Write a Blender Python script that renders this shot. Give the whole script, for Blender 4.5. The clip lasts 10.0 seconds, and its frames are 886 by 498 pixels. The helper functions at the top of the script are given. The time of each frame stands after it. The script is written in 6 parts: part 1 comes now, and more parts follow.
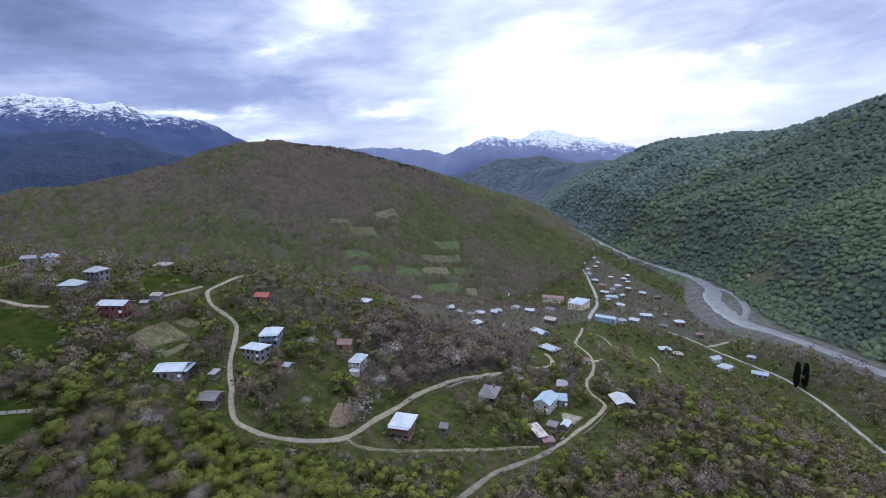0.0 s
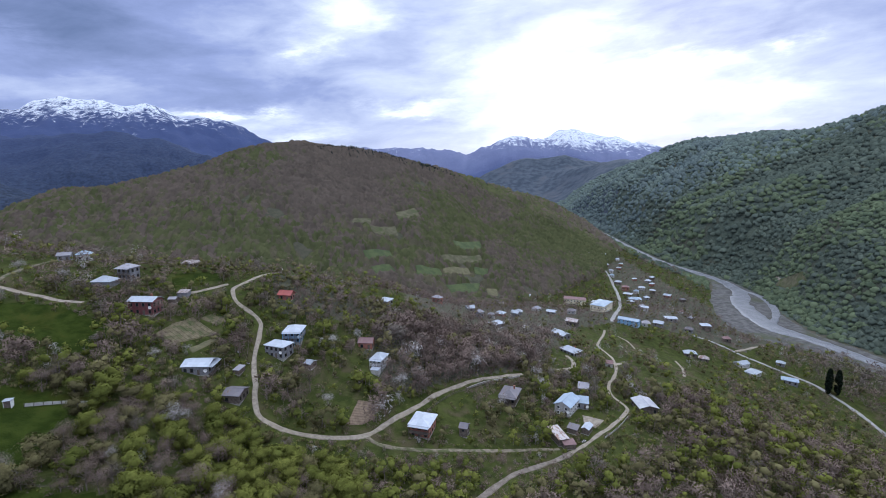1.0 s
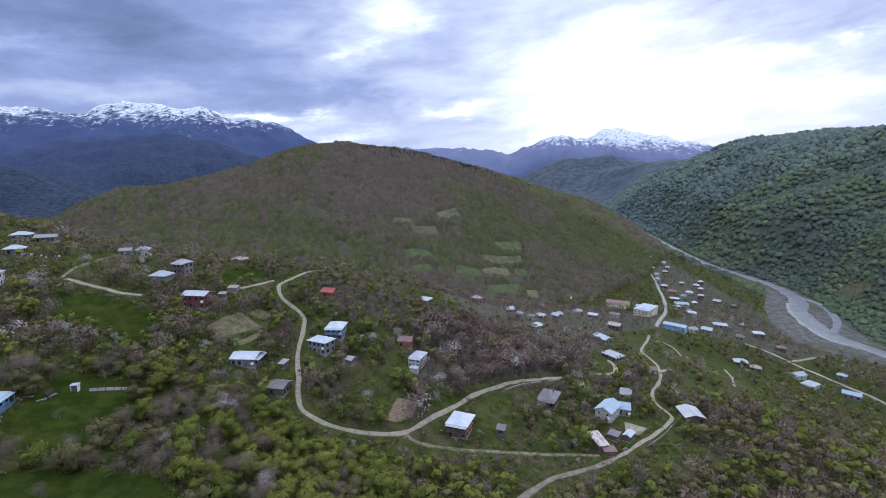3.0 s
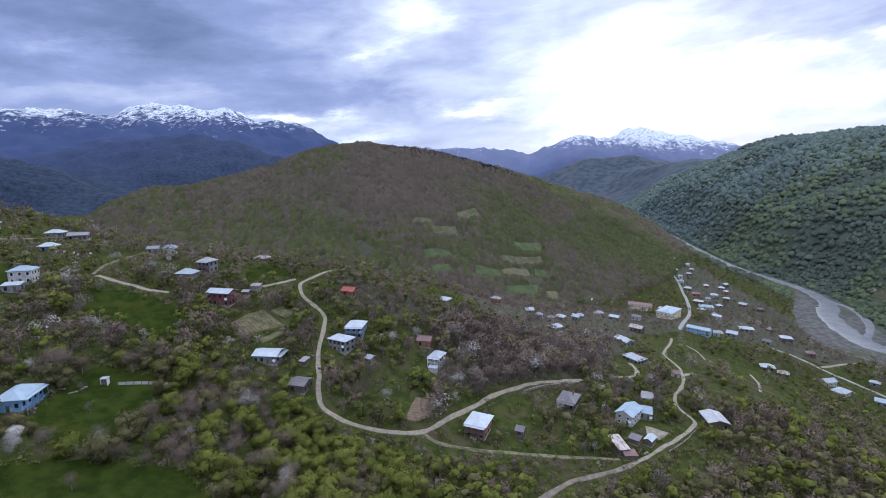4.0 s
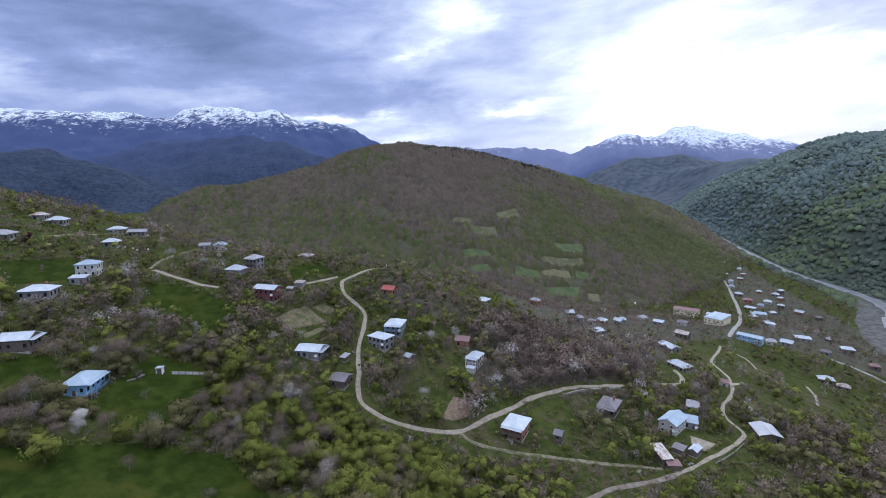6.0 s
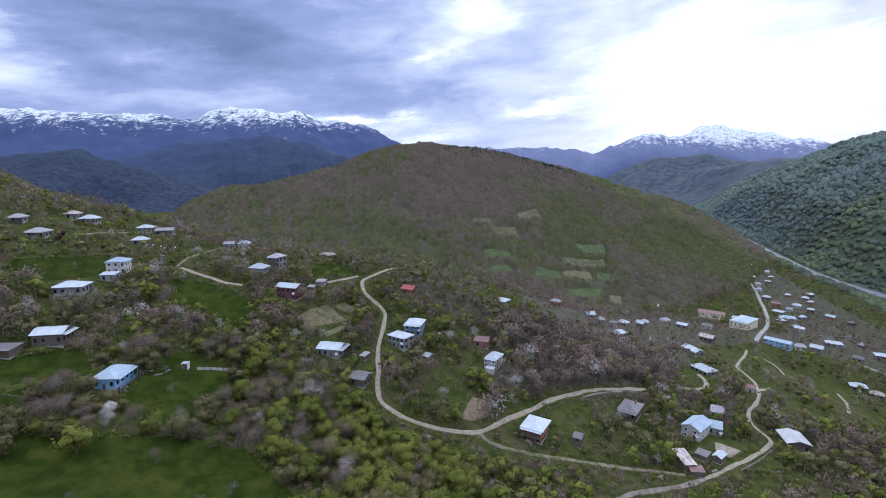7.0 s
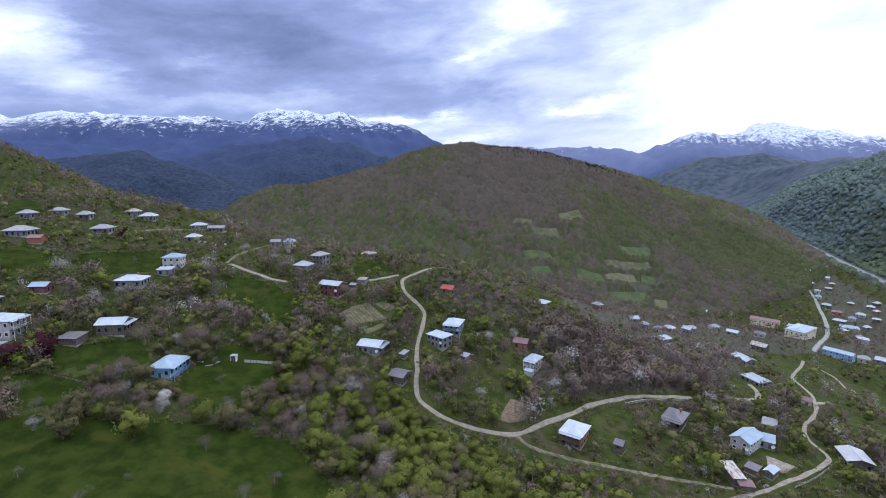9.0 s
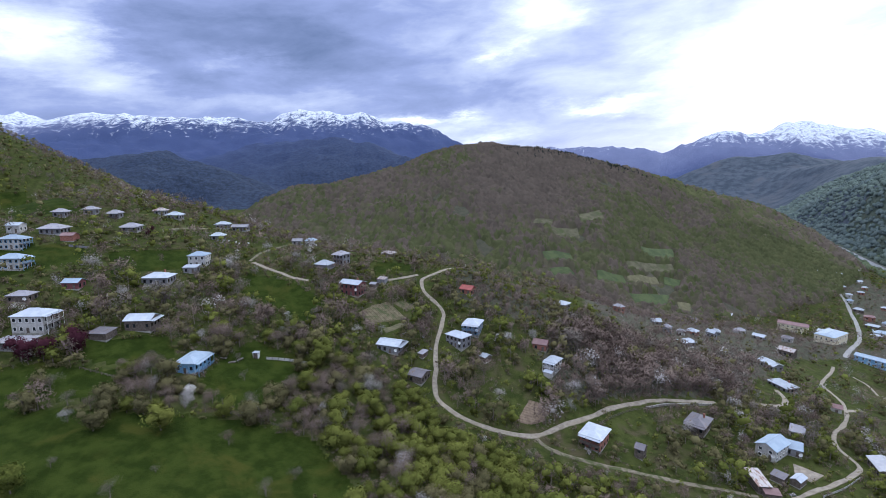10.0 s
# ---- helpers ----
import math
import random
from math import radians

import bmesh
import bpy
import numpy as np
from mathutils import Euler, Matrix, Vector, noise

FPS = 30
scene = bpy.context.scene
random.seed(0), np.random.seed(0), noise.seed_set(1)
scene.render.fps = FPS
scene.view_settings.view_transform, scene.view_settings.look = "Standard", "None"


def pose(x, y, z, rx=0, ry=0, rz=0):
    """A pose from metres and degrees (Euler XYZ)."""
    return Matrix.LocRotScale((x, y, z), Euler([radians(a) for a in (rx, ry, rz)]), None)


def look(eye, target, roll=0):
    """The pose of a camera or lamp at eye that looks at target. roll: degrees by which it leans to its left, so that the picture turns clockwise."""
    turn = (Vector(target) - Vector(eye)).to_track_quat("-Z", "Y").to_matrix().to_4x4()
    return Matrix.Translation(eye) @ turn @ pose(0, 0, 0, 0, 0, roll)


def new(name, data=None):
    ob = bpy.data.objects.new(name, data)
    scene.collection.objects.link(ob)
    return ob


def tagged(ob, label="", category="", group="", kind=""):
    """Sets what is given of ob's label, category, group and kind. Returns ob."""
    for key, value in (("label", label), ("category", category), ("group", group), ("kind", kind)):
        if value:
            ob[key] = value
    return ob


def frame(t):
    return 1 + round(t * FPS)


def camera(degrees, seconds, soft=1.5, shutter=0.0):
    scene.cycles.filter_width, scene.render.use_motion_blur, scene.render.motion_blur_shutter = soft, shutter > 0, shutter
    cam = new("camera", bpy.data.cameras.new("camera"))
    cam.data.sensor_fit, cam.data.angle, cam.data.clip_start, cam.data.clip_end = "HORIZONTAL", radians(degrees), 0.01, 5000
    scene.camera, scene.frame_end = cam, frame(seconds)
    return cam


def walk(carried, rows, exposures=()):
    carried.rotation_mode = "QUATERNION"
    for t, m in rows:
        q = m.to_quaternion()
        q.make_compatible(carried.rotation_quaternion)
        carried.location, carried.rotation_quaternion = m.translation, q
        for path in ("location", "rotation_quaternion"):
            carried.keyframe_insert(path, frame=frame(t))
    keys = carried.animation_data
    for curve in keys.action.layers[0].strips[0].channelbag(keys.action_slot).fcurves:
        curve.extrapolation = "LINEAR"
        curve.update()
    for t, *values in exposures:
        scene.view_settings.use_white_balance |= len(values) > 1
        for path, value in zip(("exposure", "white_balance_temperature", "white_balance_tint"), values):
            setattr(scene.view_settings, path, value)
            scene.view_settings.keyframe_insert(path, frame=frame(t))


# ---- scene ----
# The camera hangs about 80 m over a hillside village and pans slowly to its left, drifting back a little.
cam = camera(85.40, 10.0, 0.6)
ROWS = [
    (0.0, 0.00, 0.00, 170.00, 0.000, -9.386, 0.370),
    (0.5, 0.00, -0.11, 170.05, 1.284, -9.388, 0.370),
    (1.0, 0.00, -0.22, 170.10, 2.536, -9.390, 0.369),
    (1.5, 0.01, -0.33, 170.15, 3.763, -9.391, 0.368),
    (2.0, 0.01, -0.45, 170.20, 4.970, -9.393, 0.368),
    (2.5, 0.01, -0.56, 170.25, 6.165, -9.394, 0.367),
    (3.0, 0.01, -0.67, 170.30, 7.350, -9.396, 0.366),
    (3.5, 0.02, -0.78, 170.35, 8.530, -9.398, 0.366),
    (4.0, 0.02, -0.89, 170.40, 9.709, -9.399, 0.365),
    (4.5, 0.02, -1.00, 170.45, 10.888, -9.401, 0.364),
    (5.0, 0.02, -1.11, 170.50, 12.070, -9.402, 0.364),
    (5.5, 0.03, -1.23, 170.55, 13.256, -9.404, 0.363),
    (6.0, 0.03, -1.34, 170.60, 14.447, -9.405, 0.362),
    (6.5, 0.03, -1.45, 170.65, 15.641, -9.407, 0.362),
    (7.0, 0.03, -1.56, 170.70, 16.839, -9.409, 0.361),
    (7.5, 0.04, -1.67, 170.75, 18.038, -9.410, 0.360),
    (8.0, 0.04, -1.78, 170.80, 19.237, -9.412, 0.360),
    (8.5, 0.04, -1.89, 170.85, 20.431, -9.413, 0.359),
    (9.0, 0.04, -2.01, 170.90, 21.618, -9.415, 0.358),
    (9.5, 0.05, -2.12, 170.95, 22.794, -9.416, 0.358),
    (10.0, 0.05, -2.23, 171.00, 23.952, -9.418, 0.357),
]
walk(cam, [(t, pose(x, y, z, 0, 0, yaw) @ pose(0, 0, 0, 90 + tilt, 0, -lean)) for t, x, y, z, yaw, tilt, lean in ROWS], [(0.0, -0.02, 5750, 10), (5.5, -0.02, 5750, 10), (7.5, 0.08, 5750, 10), (10.0, 0.08, 5750, 10)])

# ---- sky and light ----
SUN_AZ, SUN_EL = 19.0, 15.0
ZENITH = 3.7


def link(tree, a, b):
    tree.links.new(a, b)


class Tree:
    """A thin wrapper to write node trees in few words."""

    def __init__(self, tree):
        self.t = tree
        tree.nodes.clear()

    def n(self, kind, **props):
        node = self.t.nodes.new(kind)
        for key, value in props.items():
            if key == "operation":
                node.operation = value
            elif key == "blend":
                node.blend_type = value
            elif key == "data":
                node.data_type = value
            elif key == "dims":
                node.noise_dimensions = value
        return node

    def put(self, socket, value):
        if isinstance(value, (int, float)):
            socket.default_value = value
        elif isinstance(value, tuple):
            socket.default_value = (*value, 1.0) if len(value) == 3 and socket.type == "RGBA" else value
        else:
            self.t.links.new(value, socket)

    def math(self, op, a, b=0.0, c=0.0, clamp=False):
        node = self.n("ShaderNodeMath", operation=op)
        node.use_clamp = clamp
        for i, v in enumerate((a, b, c)):
            self.put(node.inputs[i], v)
        return node.outputs[0]

    def vec(self, op, a, b=(0.0, 0.0, 0.0)):
        node = self.n("ShaderNodeVectorMath", operation=op)
        self.put(node.inputs[0], a)
        self.put(node.inputs[1], b)
        return node.outputs["Value"] if op in ("DOT_PRODUCT", "LENGTH") else node.outputs[0]

    def scale(self, v, s):
        node = self.n("ShaderNodeVectorMath", operation="SCALE")
        self.put(node.inputs[0], v)
        self.put(node.inputs["Scale"], s)
        return node.outputs[0]

    def noise(self, v, scale, detail=4.0, rough=0.55, distort=0.0):
        node = self.n("ShaderNodeTexNoise")
        self.put(node.inputs["Vector"], v)
        self.put(node.inputs["Scale"], scale)
        node.inputs["Detail"].default_value = detail
        node.inputs["Roughness"].default_value = rough
        node.inputs["Distortion"].default_value = distort
        return node.outputs["Fac"]

    def band(self, v, lo, hi, to_lo=0.0, to_hi=1.0, smooth=True):
        node = self.n("ShaderNodeMapRange")
        node.interpolation_type = "SMOOTHSTEP" if smooth else "LINEAR"
        for i, x in enumerate((v, lo, hi, to_lo, to_hi)):
            self.put(node.inputs[i], x)
        return node.outputs[0]

    def mix(self, f, a, b, blend="MIX"):
        node = self.n("ShaderNodeMix", data="RGBA", blend=blend)
        self.put(node.inputs[0], f)
        self.put(node.inputs[6], a)
        self.put(node.inputs[7], b)
        return node.outputs[2]

    def split(self, v):
        node = self.n("ShaderNodeSeparateXYZ")
        self.put(node.inputs[0], v)
        return node.outputs

    def join(self, x, y, z):
        node = self.n("ShaderNodeCombineXYZ")
        for i, v in enumerate((x, y, z)):
            self.put(node.inputs[i], v)
        return node.outputs[0]


def to_sun():
    a, e = radians(SUN_AZ), radians(SUN_EL)
    return Vector((math.sin(a) * math.cos(e), math.cos(a) * math.cos(e), math.sin(e)))


# banks and holes of the cloud deck: azimuth, elevation, half widths, all in degrees, and how much lighter they are
CLOUDS = (
    (-62, 12, 5.5, 3.6, 0.55), (-56, 8.4, 7, 1.8, 0.24), (-50, 13, 9, 2.6, -0.20), (-51, 9.0, 6, 1.3, -0.16), (-45, 10.6, 4, 0.9, 0.20),
    (-37, 13.5, 8, 2.6, -0.22), (-40, 7.4, 11, 1.3, 0.12), (-32.5, 10.6, 6, 1.6, -0.16), (-26, 7.6, 7, 1.2, -0.14), (-26, 5.2, 5, 0.6, 0.5), (-20, 4.0, 5, 0.8, 0.25),
    (-16.5, 12.7, 2.2, 1.2, 0.30), (-13, 16.5, 5.5, 2.6, 0.32), (-6, 14.2, 3.0, 2.0, -0.06), (-16, 8.0, 6, 1.4, -0.10), (-6, 7.1, 4.0, 0.8, 0.30), (-5, 5.7, 3.0, 0.5, -0.06),
    (10, 11, 11, 7, 0.30), (14, 6, 14, 4, 0.24), (26, 15.0, 7, 1.6, -0.12), (24, 11.0, 4, 1.0, 0.25), (32, 11.8, 2.2, 0.8, 0.3), (38, 13.5, 7, 3.0, -0.10), (30, 7.0, 6, 2.5, 0.20),
)


def make_world():
    world = bpy.data.worlds.new("overcast_sky")
    scene.world = world
    world.use_nodes = True
    k = Tree(world.node_tree)
    d = k.n("ShaderNodeTexCoord").outputs["Generated"]
    x, y, z = k.split(d)
    sky = k.n("ShaderNodeTexSky")
    sky.sky_type, sky.sun_disc = "NISHITA", False
    sky.sun_elevation, sky.sun_rotation = radians(SUN_EL), radians(SUN_AZ)
    clear = k.scale(sky.outputs[0], 0.10)
    az = k.math("MULTIPLY", k.math("ARCTAN2", x, y), 57.2958)
    el = k.math("MULTIPLY", k.math("ARCSINE", z), 57.2958)
    # wind-drawn raggedness: streaks rise gently towards the sun
    flow = k.join(k.math("MULTIPLY", az, 0.055), k.math("SUBTRACT", k.math("MULTIPLY", el, 0.17), k.math("MULTIPLY", az, 0.012)), 0.0)
    warp_az = k.math("MULTIPLY", k.math("SUBTRACT", k.noise(flow, 1.6, 6.0, 0.65), 0.5), 18.0)
    warp_el = k.math("MULTIPLY", k.math("SUBTRACT", k.noise(k.vec("ADD", flow, (5.0, 9.0, 0.0)), 1.6, 6.0, 0.65), 0.5), 6.5)
    a, e = k.math("ADD", az, warp_az), k.math("ADD", el, warp_el)
    light = k.math("ADD", 0.475, k.math("MULTIPLY", k.math("SUBTRACT", k.noise(k.vec("ADD", flow, (1.0, 4.0, 0.0)), 2.0, 6.0, 0.58, 0.3), 0.5), 0.62))
    # the deck thins out towards the sun
    light = k.math("ADD", light, k.band(az, -46.0, 0.0, 0.0, 0.25))
    for ca, ce, wa, we, more in CLOUDS:
        u = k.math("MULTIPLY", k.math("SUBTRACT", a, float(ca)), 1.0 / wa)
        v = k.math("MULTIPLY", k.math("SUBTRACT", e, float(ce)), 1.0 / we)
        q = k.math("ADD", k.math("MULTIPLY", u, u), k.math("MULTIPLY", v, v))
        light = k.math("MULTIPLY_ADD", k.math("EXPONENT", k.math("MULTIPLY", q, -1.0)), float(more), light)
    grey = k.mix(k.band(light, 0.08, 0.52, 0.0, 1.0, False), (0.125, 0.175, 0.315), (0.37, 0.43, 0.70))
    pale = k.mix(k.band(light, 0.52, 0.84, 0.0, 1.0, False), grey, (0.80, 0.85, 1.02))
    lit = k.mix(k.band(light, 0.84, 1.10, 0.0, 1.0, False), pale, (1.35, 1.36, 1.42))
    # an overcast sky grows about three times brighter towards the zenith
    dome = k.band(z, 0.34, 0.8, 1.0, ZENITH, False)
    high = k.mix(k.band(z, 0.36, 0.6), k.mix(0.05, lit, clear), (0.58, 0.595, 0.63))
    deck_colour = k.scale(high, dome)
    out = k.n("ShaderNodeOutputWorld")
    back = k.n("ShaderNodeBackground")
    link(k.t, deck_colour, back.inputs[0])
    back.inputs[1].default_value = 1.0
    link(k.t, back.outputs[0], out.inputs[0])


make_world()
sun_data = bpy.data.lights.new("sun", "SUN")
sun_data.energy, sun_data.angle, sun_data.color = 1.2, radians(25), (1.0, 0.96, 0.9)
sun = new("sun", sun_data)
sun.matrix_world = look(tuple(to_sun() * 400), (0, 0, 0))


# ---- materials ----
def surface(name, c1, c2, size, rough=0.9, bump=0.0, bump_size=0.0, c3=None, size3=0.0, share3=0.5, island=0.0, per_object=0.0, spec=0.3):
    """Two colours mixed by noise of about size metres, a third in patches of size3, fine relief, and a spread of brightness from piece to piece."""
    m = bpy.data.materials.new(name)
    m.use_nodes = True
    k = Tree(m.node_tree)
    geo = k.n("ShaderNodeNewGeometry")
    p = geo.outputs["Position"]
    f = k.band(k.noise(p, 1.0 / size, 6.0, 0.6), 0.36, 0.64)
    colour = k.mix(f, c1, c2)
    if c3:
        colour = k.mix(k.band(k.noise(p, 1.0 / size3, 5.0, 0.6, 0.5), 0.58 - 0.25 * share3, 0.76 - 0.25 * share3), colour, c3)
    spread = []
    if island:
        spread.append(k.band(geo.outputs["Random Per Island"], 0.0, 1.0, 1.0 - island, 1.0 + island, False))
    if per_object:
        spread.append(k.band(k.n("ShaderNodeObjectInfo").outputs["Random"], 0.0, 1.0, 1.0 - per_object, 1.0 + per_object, False))
    for s in spread:
        colour = k.scale(colour, s)
    b = k.n("ShaderNodeBsdfPrincipled")
    k.put(b.inputs["Base Color"], colour)
    b.inputs["Roughness"].default_value = rough
    b.inputs["Specular IOR Level"].default_value = spec
    if bump:
        node = k.n("ShaderNodeBump")
        node.inputs["Strength"].default_value = bump
        node.inputs["Distance"].default_value = bump_size
        link(k.t, k.noise(p, 1.0 / bump_size, 4.0, 0.6), node.inputs["Height"])
        link(k.t, node.outputs[0], b.inputs["Normal"])
    out = k.n("ShaderNodeOutputMaterial")
    link(k.t, b.outputs[0], out.inputs[0])
    return m


GRASS = surface("hillside_grass", (0.030, 0.040, 0.011), (0.058, 0.067, 0.020), 4.0, 0.95, 0.8, 0.6, (0.070, 0.060, 0.034), 9.0, 0.32, spec=0.03)
MEADOW = surface("lush_meadow", (0.016, 0.026, 0.0045), (0.032, 0.045, 0.0085), 5.0, 0.95, 0.8, 0.5, (0.044, 0.048, 0.010), 13.0, 0.25, spec=0.03)
WOODFLOOR = surface("wood_floor", (0.058, 0.060, 0.042), (0.082, 0.080, 0.058), 6.0, 0.95, 0.8, 1.0, (0.090, 0.076, 0.062), 24.0, 0.3, spec=0.05)
# right-bank floor, lightened and blued to match the haze-tinted crowns over it
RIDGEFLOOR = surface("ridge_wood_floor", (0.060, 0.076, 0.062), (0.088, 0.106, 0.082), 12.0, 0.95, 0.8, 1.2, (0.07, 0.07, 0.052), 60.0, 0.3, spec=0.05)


# wooded hill up the valley, with the haze before it put into its colours
HAZED_RIDGE = surface("hazed_wooded_ridge", (0.044, 0.057, 0.076), (0.076, 0.089, 0.112), 30.0, 0.95, 0.2, 14.0, (0.085, 0.09, 0.105), 160.0, 0.3, spec=0.05)


def mountain_material():
    m = bpy.data.materials.new("far_mountain")
    m.use_nodes = True
    k = Tree(m.node_tree)
    p = k.n("ShaderNodeNewGeometry").outputs["Position"]
    z = k.split(p)[2]
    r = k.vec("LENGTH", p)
    # distance haze is painted in: the forest blues, then pales, with range r
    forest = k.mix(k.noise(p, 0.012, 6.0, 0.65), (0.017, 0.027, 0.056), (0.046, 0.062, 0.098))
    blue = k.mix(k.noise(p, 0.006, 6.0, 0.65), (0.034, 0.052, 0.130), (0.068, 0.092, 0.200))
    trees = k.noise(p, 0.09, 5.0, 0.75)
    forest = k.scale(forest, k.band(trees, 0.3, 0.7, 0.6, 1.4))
    hazed_ground = k.mix(k.band(r, 1400.0, 3200.0), forest, blue)
    # beyond about 3.7 km the painted haze turns paler
    hazed_ground = k.mix(k.band(r, 3700.0, 4300.0), hazed_ground, k.mix(k.noise(p, 0.006, 6.0, 0.65), (0.120, 0.140, 0.250), (0.185, 0.205, 0.330)))
    # snow lies in gullies and drifts that run down the slope, with bare rock between
    drifts = k.noise(k.vec("MULTIPLY", p, (1.0, 1.0, 0.22)), 0.022, 8.0, 0.72, 0.6)
    level = k.math("ADD", z, k.math("MULTIPLY", k.math("SUBTRACT", drifts, 0.5), 620.0))
    level = k.math("ADD", level, k.band(r, 3900.0, 4300.0, 0.0, 60.0))
    level = k.math("ADD", level, k.band(k.split(p)[0], 600.0, 900.0, 0.0, 50.0))
    rocks = k.band(k.noise(p, 0.05, 6.0, 0.75), 0.40, 0.52)
    snow = k.math("MULTIPLY", k.math("MULTIPLY", k.band(level, 430.0, 540.0), k.band(rocks, 0.0, 1.0, 0.35, 1.0)), k.band(r, 2700.0, 2900.0))
    b = k.n("ShaderNodeBsdfPrincipled")
    # the snow's white is greyed and blued too, for haze and cloud shade
    k.put(b.inputs["Base Color"], k.mix(snow, hazed_ground, (0.66, 0.70, 0.78)))
    b.inputs["Roughness"].default_value = 0.9
    b.inputs["Specular IOR Level"].default_value = 0.1
    bump = k.n("ShaderNodeBump")
    bump.inputs["Strength"].default_value, bump.inputs["Distance"].default_value = 0.8, 14.0
    link(k.t, trees, bump.inputs["Height"])
    link(k.t, bump.outputs[0], b.inputs["Normal"])
    out = k.n("ShaderNodeOutputMaterial")
    link(k.t, b.outputs[0], out.inputs[0])
    return m


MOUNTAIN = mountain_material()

# ---- the lie of the land ----
# [terrain
SWELL = 85.0
SWELL_X = np.linspace(-390, 240, 8)
SWELL_Y = np.linspace(-30, 420, 6)
SWELLS = (
    (25.7, 22.9, 13.5, 14.3, 22.0, 15.2, 12.7, 16.4),
    (24.2, 12.0, 24.9, 21.7, 26.7, 16.3, 2.6, 1.4),
    (51.7, 20.7, 26.0, -1.2, -6.7, 10.7, 15.5, -2.0),
    (54.7, 25.7, 27.0, 48.0, 16.2, 13.8, 27.5, -7.3),
    (28.6, 14.5, -6.2, 19.9, 12.3, -2.7, 2.5, -15.3),
    (22.5, 16.6, -4.6, 3.8, 19.9, 11.4, 18.4, 20.9),
)


def lattice(ix, iy, seed):
    h = (ix.astype(np.int64) * 374761393 + iy.astype(np.int64) * 668265263 + seed * 1442695041) & 0x7FFFFFFF
    h = ((h ^ (h >> 13)) * 1274126177) & 0x7FFFFFFF
    return ((h ^ (h >> 16)) & 0xFFFF) / 65535.0


def rough(x, y, size, octaves=4, seed=0, gain=0.5):
    """Smooth random relief between about -1 and 1, with features of that size in metres."""
    total, amp, norm = np.zeros_like(x), 1.0, 0.0
    for o in range(octaves):
        u, v = x / size * 2**o + 17.3 * o, y / size * 2**o - 9.1 * o
        iu, iv = np.floor(u), np.floor(v)
        fu, fv = u - iu, v - iv
        fu, fv = fu * fu * (3 - 2 * fu), fv * fv * (3 - 2 * fv)
        a, b = lattice(iu, iv, seed + o), lattice(iu + 1, iv, seed + o)
        c, d = lattice(iu, iv + 1, seed + o), lattice(iu + 1, iv + 1, seed + o)
        total += amp * ((a * (1 - fu) + b * fu) * (1 - fv) + (c * (1 - fu) + d * fu) * fv - 0.5) * 2
        norm += amp
        amp *= gain
    return total / norm


def ridge(x, y, crest, slope, round_off, slope_far=None):
    """A mountain ridge: its height falls off with the distance from the crest, a line of (x, y, z)."""
    best = np.full_like(x, -1e4)
    for (ax, ay, az), (bx, by, bz) in zip(crest, crest[1:]):
        dx, dy = bx - ax, by - ay
        t = np.clip(((x - ax) * dx + (y - ay) * dy) / (dx * dx + dy * dy), 0, 1)
        off = np.hypot(x - ax - t * dx, y - ay - t * dy)
        s = slope
        if slope_far is not None:
            s = np.where((x - ax) * dy - (y - ay) * dx > 0, slope, slope_far)
        best = np.maximum(best, az + t * (bz - az) - s * (np.sqrt(off**2 + round_off**2) - round_off))
    return best


SPUR = ((-560, 230, 214), (-430, 265, 150), (-300, 240, 136), (-205, 236, 122), (-143, 244, 117), (-103, 248, 114), (-66, 288, 98), (-40, 325, 76))
CENTRAL_HILL = ((-560, 470, 90), (-496, 476, 104), (-422, 527, 143), (-330, 592, 166), (-276, 644, 192), (-232, 700, 204), (-128, 774, 189), (-42, 832, 172), (48, 889, 146), (128, 934, 112), (203, 978, 74), (272, 1012, 34))
RIGHT_RIDGE = ((860, 300, 300), (800, 560, 300), (740, 830, 280), (679, 960, 240), (654, 1080, 258), (636, 1229, 254), (613, 1529, 204), (587, 1827, 186), (520, 2000, 172), (400, 2150, 150), (240, 2300, 135))
GREEN_HILL = ((60, 2320, 110), (127, 2325, 131), (317, 2339, 213), (479, 2340, 223), (726, 2437, 193), (980, 2427, 150), (1500, 2400, 200))
SNOW_RIGHT = ((-926, 4389, 345), (-470, 4389, 350), (36, 4382, 310), (492, 4406, 455), (752, 4293, 405), (900, 4440, 500), (1048, 4507, 508), (1220, 4500, 470), (1436, 4494, 440), (1798, 4484, 350), (2600, 4400, 330))
SNOW_LEFT = ((-4500, 1500, 540), (-4160, 1880, 536), (-3610, 2103, 532), (-3254, 2256, 516), (-2740, 2506, 510), (-2245, 2732, 552), (-1890, 2890, 540), (-1528, 3030, 455), (-1160, 3154, 315), (-700, 3300, 200))
DARK_LEFT = ((-3300, 1100, 330), (-2848, 1639, 296), (-2568, 1760, 276), (-2109, 1732, 219), (-1703, 1812, 276), (-1347, 1863, 300), (-1102, 1852, 249), (-787, 1649, 185), (-560, 1450, 120))
FOOT_LEFT = ((-2300, 700, 150), (-1878, 819, 127), (-1592, 959, 193), (-1416, 1041, 218), (-1182, 1023, 157), (-997, 986, 112), (-853, 932, 74))


RIVER = ((330, 1400, 4), (329, 1200, 5), (331, 1086, 6), (329, 943, 8), (334, 801, 9), (353, 728, 10), (364, 675, 12), (352, 615, 25), (330, 560, 32), (317, 515, 36), (312, 475, 36), (322, 445, 29), (337, 424, 22), (349, 384, 18), (356, 355, 17), (386, 250, 16), (400, 60, 26))


